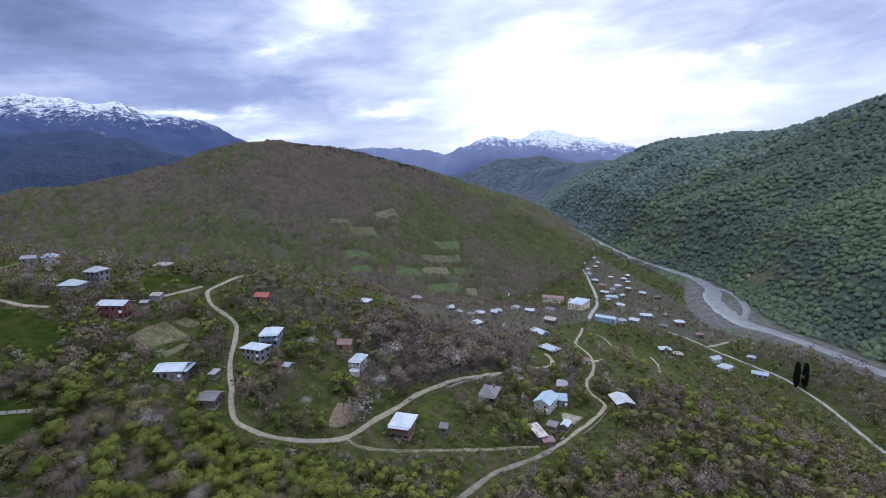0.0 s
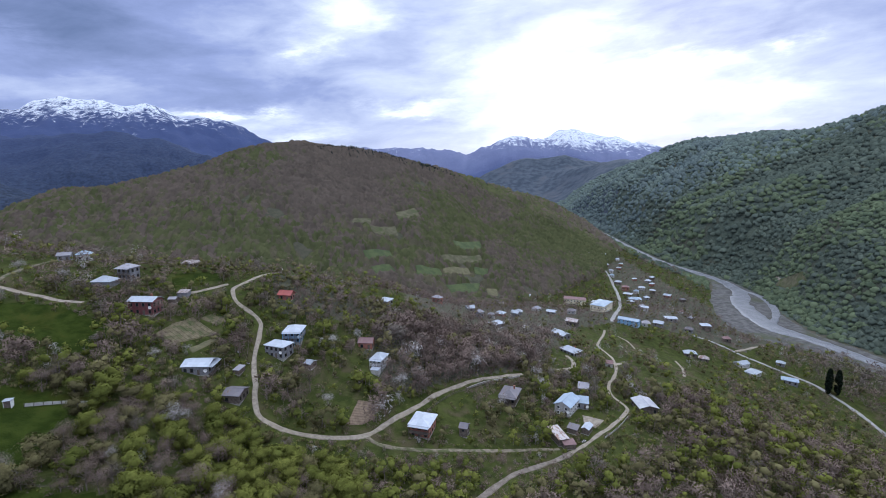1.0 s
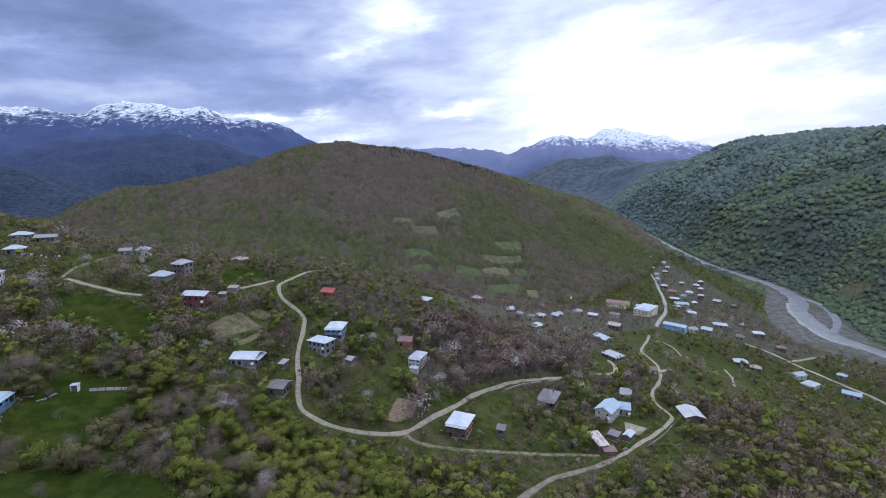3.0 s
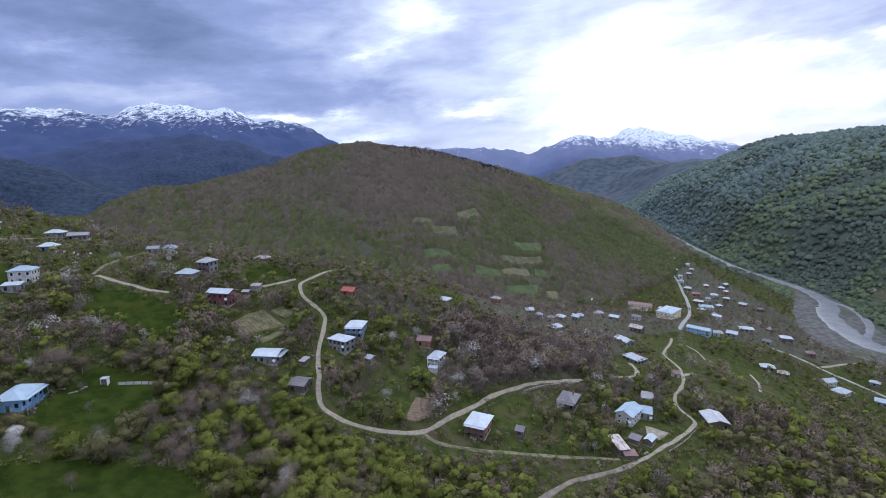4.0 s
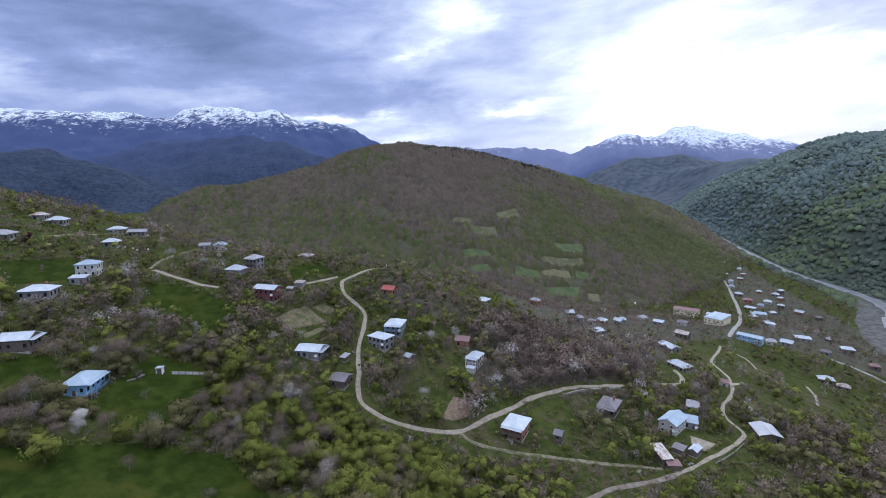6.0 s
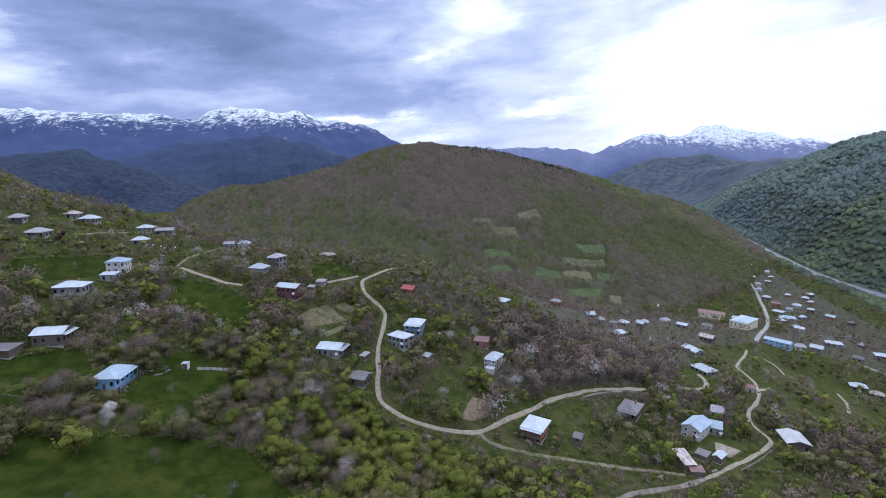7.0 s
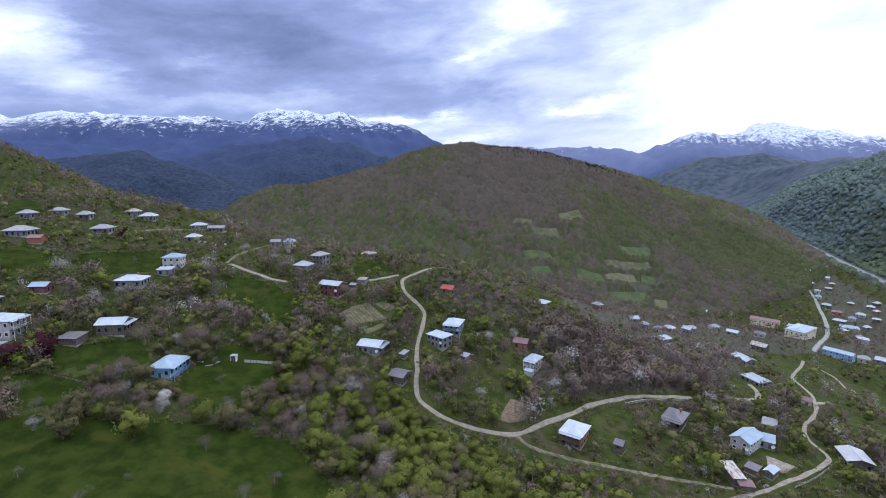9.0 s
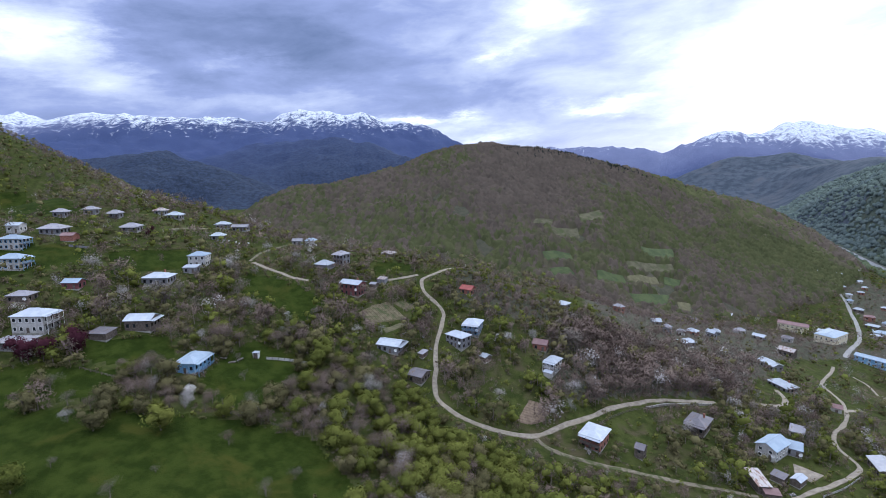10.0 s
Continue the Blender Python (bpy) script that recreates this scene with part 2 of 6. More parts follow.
def from_river(x, y):
    """How far a place lies outside the river's bed."""
    best = np.full_like(x, 1e4)
    for (ax, ay, aw), (bx, by, bw) in zip(RIVER, RIVER[1:]):
        dx, dy = bx - ax, by - ay
        t = np.clip(((x - ax) * dx + (y - ay) * dy) / (dx * dx + dy * dy), 0, 1)
        best = np.minimum(best, np.hypot(x - ax - t * dx, y - ay - t * dy) - aw - t * (bw - aw))
    return best


def valley_floor(x, y):
    return 10 + 0.02 * (y - 350) + 0.05 * np.maximum(0, -x - 60)


def height(x, y):
    """The height of the ground, in metres."""
    x, y = np.asarray(x, float), np.asarray(y, float)
    near = np.zeros_like(x)
    for cy, row in zip(SWELL_Y, SWELLS):
        for cx, h in zip(SWELL_X, row):
            near += h * np.exp(-((x - cx) ** 2 + (y - cy) ** 2) / (2 * SWELL * SWELL))
    near += 1.3 * rough(x, y, 38, 3, 5) + 0.3 * rough(x, y, 13, 2, 9)
    far = np.hypot(x, y)
    folds = rough(x, y, 210, 4, 11)
    folds_far = rough(x, y, 620, 5, 12)
    crags = 1 - 2 * np.abs(rough(x, y, 420, 6, 14, 0.6))
    jags = 0.5 - np.abs(rough(x, y, 190, 4, 17, 0.6)) * 2
    # side spurs and gullies running down from the right-hand crest to the river
    along = rough(0.30 * x, y + 0.45 * x + 40 * folds, 250, 3, 21)
    spurs = (0.55 - 2 * np.abs(along)) * np.clip((720 - x) / 220, 0, 1) * np.clip((x - 330) / 130, 0, 1)
    hill = ridge(x, y, CENTRAL_HILL, 0.58, 30, 0.56)
    parts = [
        valley_floor(x, y) + 0.5 * rough(x, y, 60, 3, 3),
        near,
        ridge(x, y, SPUR, 0.42, 14) + 1.0 * rough(x, y, 30, 3, 6),
        hill + 11 * folds + 6 * rough(x, y, 70, 3, 23) + 15 * (0.4 - 2 * np.abs(rough(0.8 * x + 0.35 * y, 0.35 * y, 120, 3, 29))) * np.clip((165 - hill) / 50, 0, 1) * np.clip((hill - 40) / 40, 0, 1),
        ridge(x, y, RIGHT_RIDGE, 0.64, 40) + 20 * folds + 46 * spurs,
        ridge(x, y, GREEN_HILL, 0.45, 60) + 16 * folds + 14 * (crags - 0.5),
        ridge(x, y, SNOW_RIGHT, 0.50, 30) + 22 * folds_far + 30 * (crags - 0.5) + 34 * jags,
        ridge(x, y, SNOW_LEFT, 0.44, 30) + 22 * folds_far + 42 * (crags - 0.5) + 24 * jags,
        ridge(x, y, DARK_LEFT, 0.42, 40) + 26 * folds_far + 55 * (crags - 0.5),
        ridge(x, y, FOOT_LEFT, 0.40, 50) + 24 * folds + 34 * (crags - 0.5),
    ]
    soft = 3.5 + 0.006 * far
    top = np.max(parts, axis=0)
    z = top + soft * np.log(sum(np.exp(np.maximum((q - top) / soft, -40)) for q in parts))
    bank = np.clip(from_river(x, y) / 70, 0, 1)
    bed = valley_floor(x, y) - 1.2
    return np.where(y < 1500, bed + (z - bed) * bank * bank * (3 - 2 * bank), z)
# terrain]


def mesh_object(name, verts, faces, material=None, parent=None, smooth=False):
    me = bpy.data.meshes.new(name)
    me.from_pydata([tuple(v) for v in verts], [], faces)
    if material:
        me.materials.append(material)
    if smooth:
        me.polygons.foreach_set("use_smooth", [True] * len(me.polygons))
    ob = new(name, me)
    ob.parent = parent
    return ob


def quads_mesh(name, verts, faces, smooth=True, normals=None, tints=None):
    """A mesh straight from arrays: verts n x 3, faces m x 3 or m x 4; with the normals of rounded crowns and a tint for each plant, if given."""
    me = bpy.data.meshes.new(name)
    verts, faces = np.asarray(verts, np.float32), np.asarray(faces, np.int32)
    m, c = faces.shape
    me.vertices.add(len(verts))
    me.vertices.foreach_set("co", verts.ravel())
    me.loops.add(m * c)
    me.loops.foreach_set("vertex_index", faces.ravel())
    me.polygons.add(m)
    me.polygons.foreach_set("loop_start", np.arange(0, m * c, c, dtype=np.int32))
    if smooth or normals is not None:
        me.polygons.foreach_set("use_smooth", np.ones(m, bool))
    if normals is not None:
        me.attributes.new("custom_normal", "FLOAT_VECTOR", "POINT").data.foreach_set("vector", np.asarray(normals, np.float32).ravel())
    if tints is not None:
        me.attributes.new("tint", "FLOAT", "POINT").data.foreach_set("value", np.asarray(tints, np.float32))
    me.update(calc_edges=True)
    return me


# plots of grass with hardly a tree, in plan
MEADOWS = (
    [(-230, 40), (-204, 52), (-140, 85), (-115, 103), (-93, 108), (-70, 98), (-59, 74), (-120, 10)],
    [(-139, 100), (-145, 122), (-147, 138), (-119, 142), (-112, 126), (-118, 106)],
    [(-196, 70), (-190, 82), (-160, 97), (-154, 85), (-180, 63)],
    [(-180, 91), (-187, 99), (-170, 118), (-156, 111), (-160, 99)],
    [(-187, 175), (-166, 185), (-141, 179), (-135, 162), (-151, 159), (-173, 158)],
    [(-247, 147), (-228, 177), (-208, 159), (-229, 135)],
    [(-291, 121), (-261, 145), (-246, 133), (-261, 106)],
    [(-467, 188), (-445, 212), (-302, 167), (-321, 143), (-443, 175)],
    [(-144, 228), (-132, 240), (-119, 234), (-137, 215)],
)
LAWNS = (
    [(140, 366), (158, 356), (163, 315), (169, 254), (164, 222), (141, 210), (129, 233), (129, 288)],
    [(54, 169), (78, 184), (85, 174), (66, 161), (53, 158)],
    [(106, 288), (113, 274), (114, 238), (103, 234), (94, 249)],
    [(-64, 184), (-47, 193), (-40, 172), (-46, 159), (-58, 161)],
    [(-11, 183), (-1, 198), (17, 206), (28, 196), (30, 171), (-6, 163)],
    [(53, 169), (69, 185), (85, 178), (71, 161), (51, 155)],
    [(101, 266), (113, 242), (124, 222), (109, 231), (88, 224)],
    [(106, 339), (132, 352), (128, 319), (106, 314)],
    [(79, 347), (104, 361), (89, 322), (68, 307)],
)
# thickets: outline, share of the ground that they take, kinds and their shares, heights
THICKETS = (
    ([(-80, 159), (-70, 150), (-59, 141), (-28, 143), (6, 144), (17, 136), (16, 106), (-68, 94), (-82, 137)], 0.95, (("green", 0.64), ("olive", 0.12), ("brown", 0.22), ("white", 0.02)), (5.0, 9.0)),
    ([(-37, 232), (66, 347), (64, 303), (34, 235), (-1, 206), (-22, 184), (-32, 185), (-48, 209)], 0.95, (("brown", 0.70), ("grey", 0.14), ("olive", 0.09), ("white", 0.07)), (7.0, 12.0)),
    ([(-128, 153), (-122, 183), (-88, 166), (-79, 153), (-77, 131), (-71, 100), (-105, 123)], 0.85, (("green", 0.44), ("olive", 0.18), ("brown", 0.30), ("grey", 0.06), ("white", 0.02)), (4.5, 9.0)),
    ([(67, 178), (101, 221), (210, 333), (244, 285), (203, 159), (33, 117)], 0.92, (("olive", 0.42), ("green", 0.26), ("brown", 0.29), ("grey", 0.03)), (5.0, 10.0)),
    ([(-101, 244), (-72, 265), (-45, 256), (-46, 225), (-65, 216), (-87, 213)], 0.95, (("brown", 0.45), ("olive", 0.33), ("green", 0.2), ("white", 0.02)), (3.5, 7.0)),
    ([(-32, 278), (-60, 420), (74, 525), (170, 420), (99, 375), (20, 289)], 0.88, (("brown", 0.74), ("olive", 0.14), ("grey", 0.1), ("white", 0.02)), (4.0, 7.0)),
    ([(270, 371), (315, 392), (345, 345), (352, 300), (335, 250), (276, 250), (266, 324)], 0.75, (("grey", 0.50), ("brown", 0.35), ("olive", 0.15)), (7.0, 14.0)),
    ([(150, 400), (200, 560), (215, 780), (262, 780), (285, 560), (290, 430), (230, 380)], 0.88, (("brown", 0.66), ("olive", 0.2), ("grey", 0.1), ("white", 0.04)), (4.0, 7.0)),
)
ELSEWHERE = (0.80, (("brown", 0.36), ("olive", 0.27), ("green", 0.23), ("grey", 0.09), ("white", 0.06)), (4.5, 10.0))


def inside(x, y, outline):
    """Which of the places lie inside the outline."""
    hit = np.zeros(len(x), bool)
    for (ax, ay), (bx, by) in zip(outline, [*outline[1:], outline[0]]):
        cross = (ay > y) != (by > y)
        hit ^= cross & (x < (bx - ax) * (y - ay) / ((by - ay) or 1e-9) + ax)
    return hit


def from_ridge(y):
    """East of this x the wooded right bank begins."""
    return np.interp(y, [100, 384, 469, 610, 769, 1000], [410, 375, 345, 365, 328, 315])


def build_ground():
    az = np.radians(np.concatenate([np.arange(-74, 50, 0.36), np.arange(50, 286, 4.0)]))
    r = np.concatenate([[0.05, 3.0, 8.0, 16.0, 26.0], np.geomspace(38.0, 4850.0, 330)])
    A, R = np.meshgrid(az, r)
    X, Y = R * np.sin(A), R * np.cos(A)
    Z = height(X, Y)
    n = len(az)
    verts = np.stack([X, Y, Z], -1).reshape(-1, 3)
    i, j = np.meshgrid(np.arange(len(r) - 1), np.arange(n), indexing="ij")
    j2 = (j + 1) % n
    faces = np.stack([i * n + j, i * n + j2, (i + 1) * n + j2, (i + 1) * n + j], -1).reshape(-1, 4)[:, ::-1]
    me = quads_mesh("ground", verts, faces)
    for m in (GRASS, WOODFLOOR, MOUNTAIN, RIDGEFLOOR, MEADOW, HAZED_RIDGE):
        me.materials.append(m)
    cx, cy = X[:-1].ravel(), Y[:-1].ravel()
    cr = np.hypot(cx, cy)
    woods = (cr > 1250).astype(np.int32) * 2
    hill = np.maximum(ridge(cx, cy, CENTRAL_HILL, 0.58, 30, 0.56), ridge(cx, cy, RIGHT_RIDGE, 0.64, 40)) + 11 * rough(cx, cy, 210, 4, 11) > valley_floor(cx, cy) + 8
    for outline, share, kinds, sizes in THICKETS:
        if kinds[0][0] == "brown" and share > 0.5:
            hill |= inside(cx, cy, outline)
    woods[(woods == 0) & hill] = 1
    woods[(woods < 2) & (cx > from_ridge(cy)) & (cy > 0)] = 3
    for outline in MEADOWS:
        woods[inside(cx, cy, outline)] = 4
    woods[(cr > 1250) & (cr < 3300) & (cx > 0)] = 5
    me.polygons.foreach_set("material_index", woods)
    tagged(new("ground", me), "spring-green hillside meadow rising to wooded hills and mountains", "ground", kind="structure")


build_ground()


# ---- more materials ----
def leaf_material(name, c1, c2, through_light=0.12, spread=0.28):
    """Leaves, buds or twigs: two colours from plant to plant and from stand to stand, some light passing through."""
    m = bpy.data.materials.new(name)
    m.use_nodes = True
    k = Tree(m.node_tree)
    geo = k.n("ShaderNodeNewGeometry")
    wide = k.band(k.noise(geo.outputs["Position"], 0.05, 5.0, 0.65), 0.34, 0.66)
    tint = k.n("ShaderNodeAttribute")
    tint.attribute_name = "tint"
    own = k.math("FRACT", k.math("ADD", tint.outputs["Fac"], k.n("ShaderNodeObjectInfo").outputs["Random"]))
    colour = k.mix(k.math("ADD", k.math("MULTIPLY", wide, 0.45), k.math("MULTIPLY", own, 0.55)), c1, c2)
    colour = k.scale(colour, k.band(geo.outputs["Random Per Island"], 0.0, 1.0, 1.0 - spread, 1.0 + spread, False))
    a, b, mix, out = k.n("ShaderNodeBsdfDiffuse"), k.n("ShaderNodeBsdfTranslucent"), k.n("ShaderNodeMixShader"), k.n("ShaderNodeOutputMaterial")
    k.put(a.inputs[0], colour)
    k.put(b.inputs[0], colour)
    mix.inputs[0].default_value = through_light
    link(k.t, a.outputs[0], mix.inputs[1])
    link(k.t, b.outputs[0], mix.inputs[2])
    link(k.t, mix.outputs[0], out.inputs[0])
    return m


def sheet_roof(name, c1, c2, rough=0.45, metal=0.0, rust=None, share=0.3):
    """Roofing sheets: ribs along the slope, sheets of slightly different tone, streaks of rust or lichen."""
    m = bpy.data.materials.new(name)
    m.use_nodes = True
    k = Tree(m.node_tree)
    p = k.n("ShaderNodeTexCoord").outputs["Object"]
    x, y, z = k.split(p)
    sheets = k.n("ShaderNodeTexWhiteNoise")
    k.put(sheets.inputs["Vector"], k.join(k.math("FLOOR", k.math("DIVIDE", x, 1.1)), k.math("FLOOR", k.math("DIVIDE", y, 1.8)), 0.0))
    f = k.math("ADD", k.math("MULTIPLY", sheets.outputs["Value"], 0.5), k.math("MULTIPLY", k.noise(p, 0.9, 5.0, 0.65), 0.5))
    colour = k.mix(f, c1, c2)
    if rust:
        colour = k.mix(k.band(k.noise(k.vec("MULTIPLY", p, (1.0, 0.35, 1.0)), 0.8, 6.0, 0.7), 0.66 - 0.28 * share, 0.74 - 0.2 * share), colour, rust)
    colour = k.scale(colour, k.band(k.n("ShaderNodeObjectInfo").outputs["Random"], 0.0, 1.0, 0.85, 1.12, False))
    ribs = k.math("SINE", k.math("MULTIPLY", x, 26.0))
    bump = k.n("ShaderNodeBump")
    bump.inputs["Strength"].default_value, bump.inputs["Distance"].default_value = 0.35, 0.03
    link(k.t, ribs, bump.inputs["Height"])
    b = k.n("ShaderNodeBsdfPrincipled")
    k.put(b.inputs["Base Color"], colour)
    b.inputs["Roughness"].default_value, b.inputs["Metallic"].default_value = rough, metal
    b.inputs["Specular IOR Level"].default_value = 0.25
    link(k.t, bump.outputs[0], b.inputs["Normal"])
    out = k.n("ShaderNodeOutputMaterial")
    link(k.t, b.outputs[0], out.inputs[0])
    return m


DIRT = surface("dirt_road", (0.185, 0.157, 0.128), (0.275, 0.238, 0.198), 1.6, 0.95, 0.4, 0.3, (0.22, 0.185, 0.14), 7.0, 0.25)
DARK_DIRT = surface("brown_dirt_road", (0.13, 0.108, 0.092), (0.20, 0.17, 0.148), 1.6, 0.95, 0.4, 0.3, (0.10, 0.085, 0.06), 5.0, 0.4)
TRACK = surface("grassy_track", (0.130, 0.108, 0.082), (0.205, 0.172, 0.132), 2.0, 0.95, 0.4, 0.3, (0.07, 0.078, 0.032), 3.0, 0.6)
ASPHALT = surface("worn_road", (0.19, 0.185, 0.185), (0.26, 0.25, 0.25), 4.0, 0.9, 0.3, 0.2)
SOIL = surface("ploughed_soil", (0.130, 0.094, 0.068), (0.195, 0.146, 0.106), 2.0, 0.95, 0.6, 0.35)
GARDEN = surface("kitchen_garden_soil", (0.092, 0.078, 0.046), (0.150, 0.124, 0.078), 1.6, 0.95, 0.6, 0.35, (0.058, 0.068, 0.024), 3.5, 0.5)
STRAW = surface("dry_field", (0.092, 0.088, 0.048), (0.135, 0.122, 0.07), 5.0, 0.95, 0.4, 0.5)
FIELD = surface("green_field", (0.046, 0.064, 0.026), (0.074, 0.094, 0.038), 8.0, 0.95, 0.4, 0.5)
HEATH = surface("pale_rough_grass", (0.082, 0.080, 0.050), (0.122, 0.114, 0.076), 6.0, 0.95, 0.5, 0.6, (0.07, 0.082, 0.036), 16.0, 0.4, spec=0.05)
GRAVEL = surface("river_gravel", (0.070, 0.068, 0.068), (0.125, 0.122, 0.122), 6.0, 0.95, 0.6, 0.8, (0.075, 0.08, 0.055), 26.0, 0.35, spec=0.05)
STONE = surface("rubble_stone", (0.20, 0.19, 0.18), (0.34, 0.325, 0.30), 0.7, 0.9, 0.7, 0.2)
WATER = surface("snowmelt_water", (0.125, 0.130, 0.150), (0.185, 0.190, 0.212), 10.0, 0.4, 0.5, 1.2, spec=0.3)
BARK = surface("bark", (0.085, 0.07, 0.058), (0.14, 0.12, 0.105), 0.4, 0.95, 0.5, 0.1)
PLASTER = surface("white_plaster", (0.31, 0.30, 0.29), (0.44, 0.43, 0.42), 1.6, 0.9, 0.2, 0.1, (0.40, 0.38, 0.36), 2.6, 0.3)
CREAM = surface("cream_plaster", (0.55, 0.49, 0.36), (0.66, 0.60, 0.46), 2.5, 0.9, 0.2, 0.1)
BLOCK = surface("grey_block_wall", (0.145, 0.145, 0.16), (0.22, 0.22, 0.24), 1.0, 0.92, 0.4, 0.15)
BLUE = surface("blue_painted_wall", (0.13, 0.27, 0.46), (0.20, 0.36, 0.55), 1.4, 0.75, 0.2, 0.08, (0.36, 0.42, 0.48), 1.8, 0.35)
MAROON = surface("maroon_painted_wall", (0.12, 0.045, 0.05), (0.17, 0.06, 0.065), 1.4, 0.85, 0.2, 0.08)
BRICK = surface("red_brick_wall", (0.21, 0.085, 0.065), (0.29, 0.13, 0.10), 0.6, 0.92, 0.4, 0.08)
TIMBER = surface("weathered_timber", (0.075, 0.06, 0.052), (0.14, 0.115, 0.10), 0.8, 0.92, 0.5, 0.1)
PAINT = surface("white_paint", (0.62, 0.62, 0.62), (0.75, 0.75, 0.75), 0.6, 0.6)
BLUE_PAINT = surface("blue_paint", (0.12, 0.25, 0.42), (0.18, 0.33, 0.5), 0.6, 0.6)
GLASS = surface("window_glass", (0.012, 0.014, 0.018), (0.03, 0.034, 0.04), 1.5, 0.12, spec=0.5)
CONCRETE = surface("concrete_slab", (0.33, 0.32, 0.31), (0.43, 0.42, 0.40), 2.0, 0.9, 0.3, 0.2)

ROOF = {
    "white": sheet_roof("white_sheet_roof", (0.29, 0.32, 0.375), (0.42, 0.45, 0.515), 0.6),
    "blue": sheet_roof("pale_blue_sheet_roof", (0.215, 0.275, 0.355), (0.30, 0.36, 0.44), 0.6),
    "pale": sheet_roof("pale_grey_sheet_roof", (0.24, 0.245, 0.275), (0.34, 0.345, 0.38), 0.5),
    "grey": sheet_roof("grey_slate_roof", (0.21, 0.205, 0.235), (0.30, 0.29, 0.32), 0.7, 0.0, (0.16, 0.13, 0.11), 0.3),
    "dark": sheet_roof("dark_sheet_roof", (0.105, 0.098, 0.115), (0.17, 0.155, 0.175), 0.6, 0.0, (0.13, 0.085, 0.06), 0.35),
    "red": sheet_roof("red_sheet_roof", (0.19, 0.045, 0.04), (0.27, 0.075, 0.065), 0.55),
    "pink": sheet_roof("faded_red_roof", (0.16, 0.095, 0.10), (0.23, 0.15, 0.15), 0.7, 0.0, (0.2, 0.15, 0.14), 0.3),
    "rusty": sheet_roof("rusty_sheet_roof", (0.30, 0.28, 0.285), (0.40, 0.37, 0.375), 0.6, 0.0, (0.18, 0.105, 0.08), 0.7),
}
ROOF_WORDS = {"pale": "pale grey sheet", "white": "bright sheet-metal", "blue": "pale blue sheet-metal", "grey": "weathered grey slate", "dark": "dark weathered sheet", "red": "red sheet-metal", "pink": "faded red", "rusty": "rust-streaked sheet-metal"}
WALL_WORDS = {PLASTER.name: "white plastered", CREAM.name: "cream plastered", BLOCK.name: "grey block-walled", BLUE.name: "blue painted", MAROON.name: "maroon painted", BRICK.name: "red brick", TIMBER.name: "dark timber"}

LEAF = {
    "green": leaf_material("fresh_leaves", (0.070, 0.084, 0.020), (0.146, 0.154, 0.038)),
    "olive": leaf_material("olive_leaves", (0.080, 0.074, 0.036), (0.146, 0.130, 0.064)),
    "brown": leaf_material("budding_twigs", (0.108, 0.080, 0.070), (0.215, 0.164, 0.142), spread=0.14),
    "grey": leaf_material("bare_twigs", (0.115, 0.096, 0.084), (0.190, 0.165, 0.145), spread=0.12),
    "white": leaf_material("blossom", (0.22, 0.205, 0.195), (0.40, 0.375, 0.37)),
    "plum": leaf_material("purple_leaves", (0.040, 0.014, 0.022), (0.075, 0.026, 0.038)),
    "dark": leaf_material("cypress_needles", (0.008, 0.012, 0.009), (0.016, 0.022, 0.015), 0.1),
    "pine": leaf_material("pine_needles", (0.022, 0.030, 0.026), (0.040, 0.050, 0.044), 0.15),
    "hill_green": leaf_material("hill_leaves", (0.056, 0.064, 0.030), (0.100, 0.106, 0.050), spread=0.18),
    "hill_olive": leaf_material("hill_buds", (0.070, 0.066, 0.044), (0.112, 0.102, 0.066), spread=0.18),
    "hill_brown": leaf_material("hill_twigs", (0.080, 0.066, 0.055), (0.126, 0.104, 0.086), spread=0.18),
    # right-bank leaves are blued, the last two also paled, as painted haze
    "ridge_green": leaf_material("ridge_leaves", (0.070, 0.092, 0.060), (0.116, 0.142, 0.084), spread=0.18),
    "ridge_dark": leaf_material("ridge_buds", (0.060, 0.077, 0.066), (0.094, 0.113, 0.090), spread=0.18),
    "hazed_green": leaf_material("hazed_ridge_leaves", (0.092, 0.120, 0.112), (0.132, 0.162, 0.142), spread=0.18),
    "hazed_dark": leaf_material("hazed_ridge_buds", (0.080, 0.106, 0.108), (0.114, 0.140, 0.136), spread=0.18),
}

# ---- roads, plots and the river ----
def curve_through(points, step):
    """A smooth line through the points, with a point about every step metres."""
    p = np.array(points, float)
    p = np.vstack([2 * p[0] - p[1], p, 2 * p[-1] - p[-2]])
    out = []
    for i in range(1, len(p) - 2):
        n = max(2, int(np.hypot(*(p[i + 1] - p[i])[:2]) / step))
        for t in np.linspace(0, 1, n, endpoint=False):
            out.append(0.5 * (2 * p[i] + (p[i + 1] - p[i - 1]) * t + (2 * p[i - 1] - 5 * p[i] + 4 * p[i + 1] - p[i + 2]) * t**2 + (3 * p[i] - p[i - 1] - 3 * p[i + 1] + p[i + 2]) * t**3))
    out.append(p[-2])
    return np.array(out)


TRACKS = []


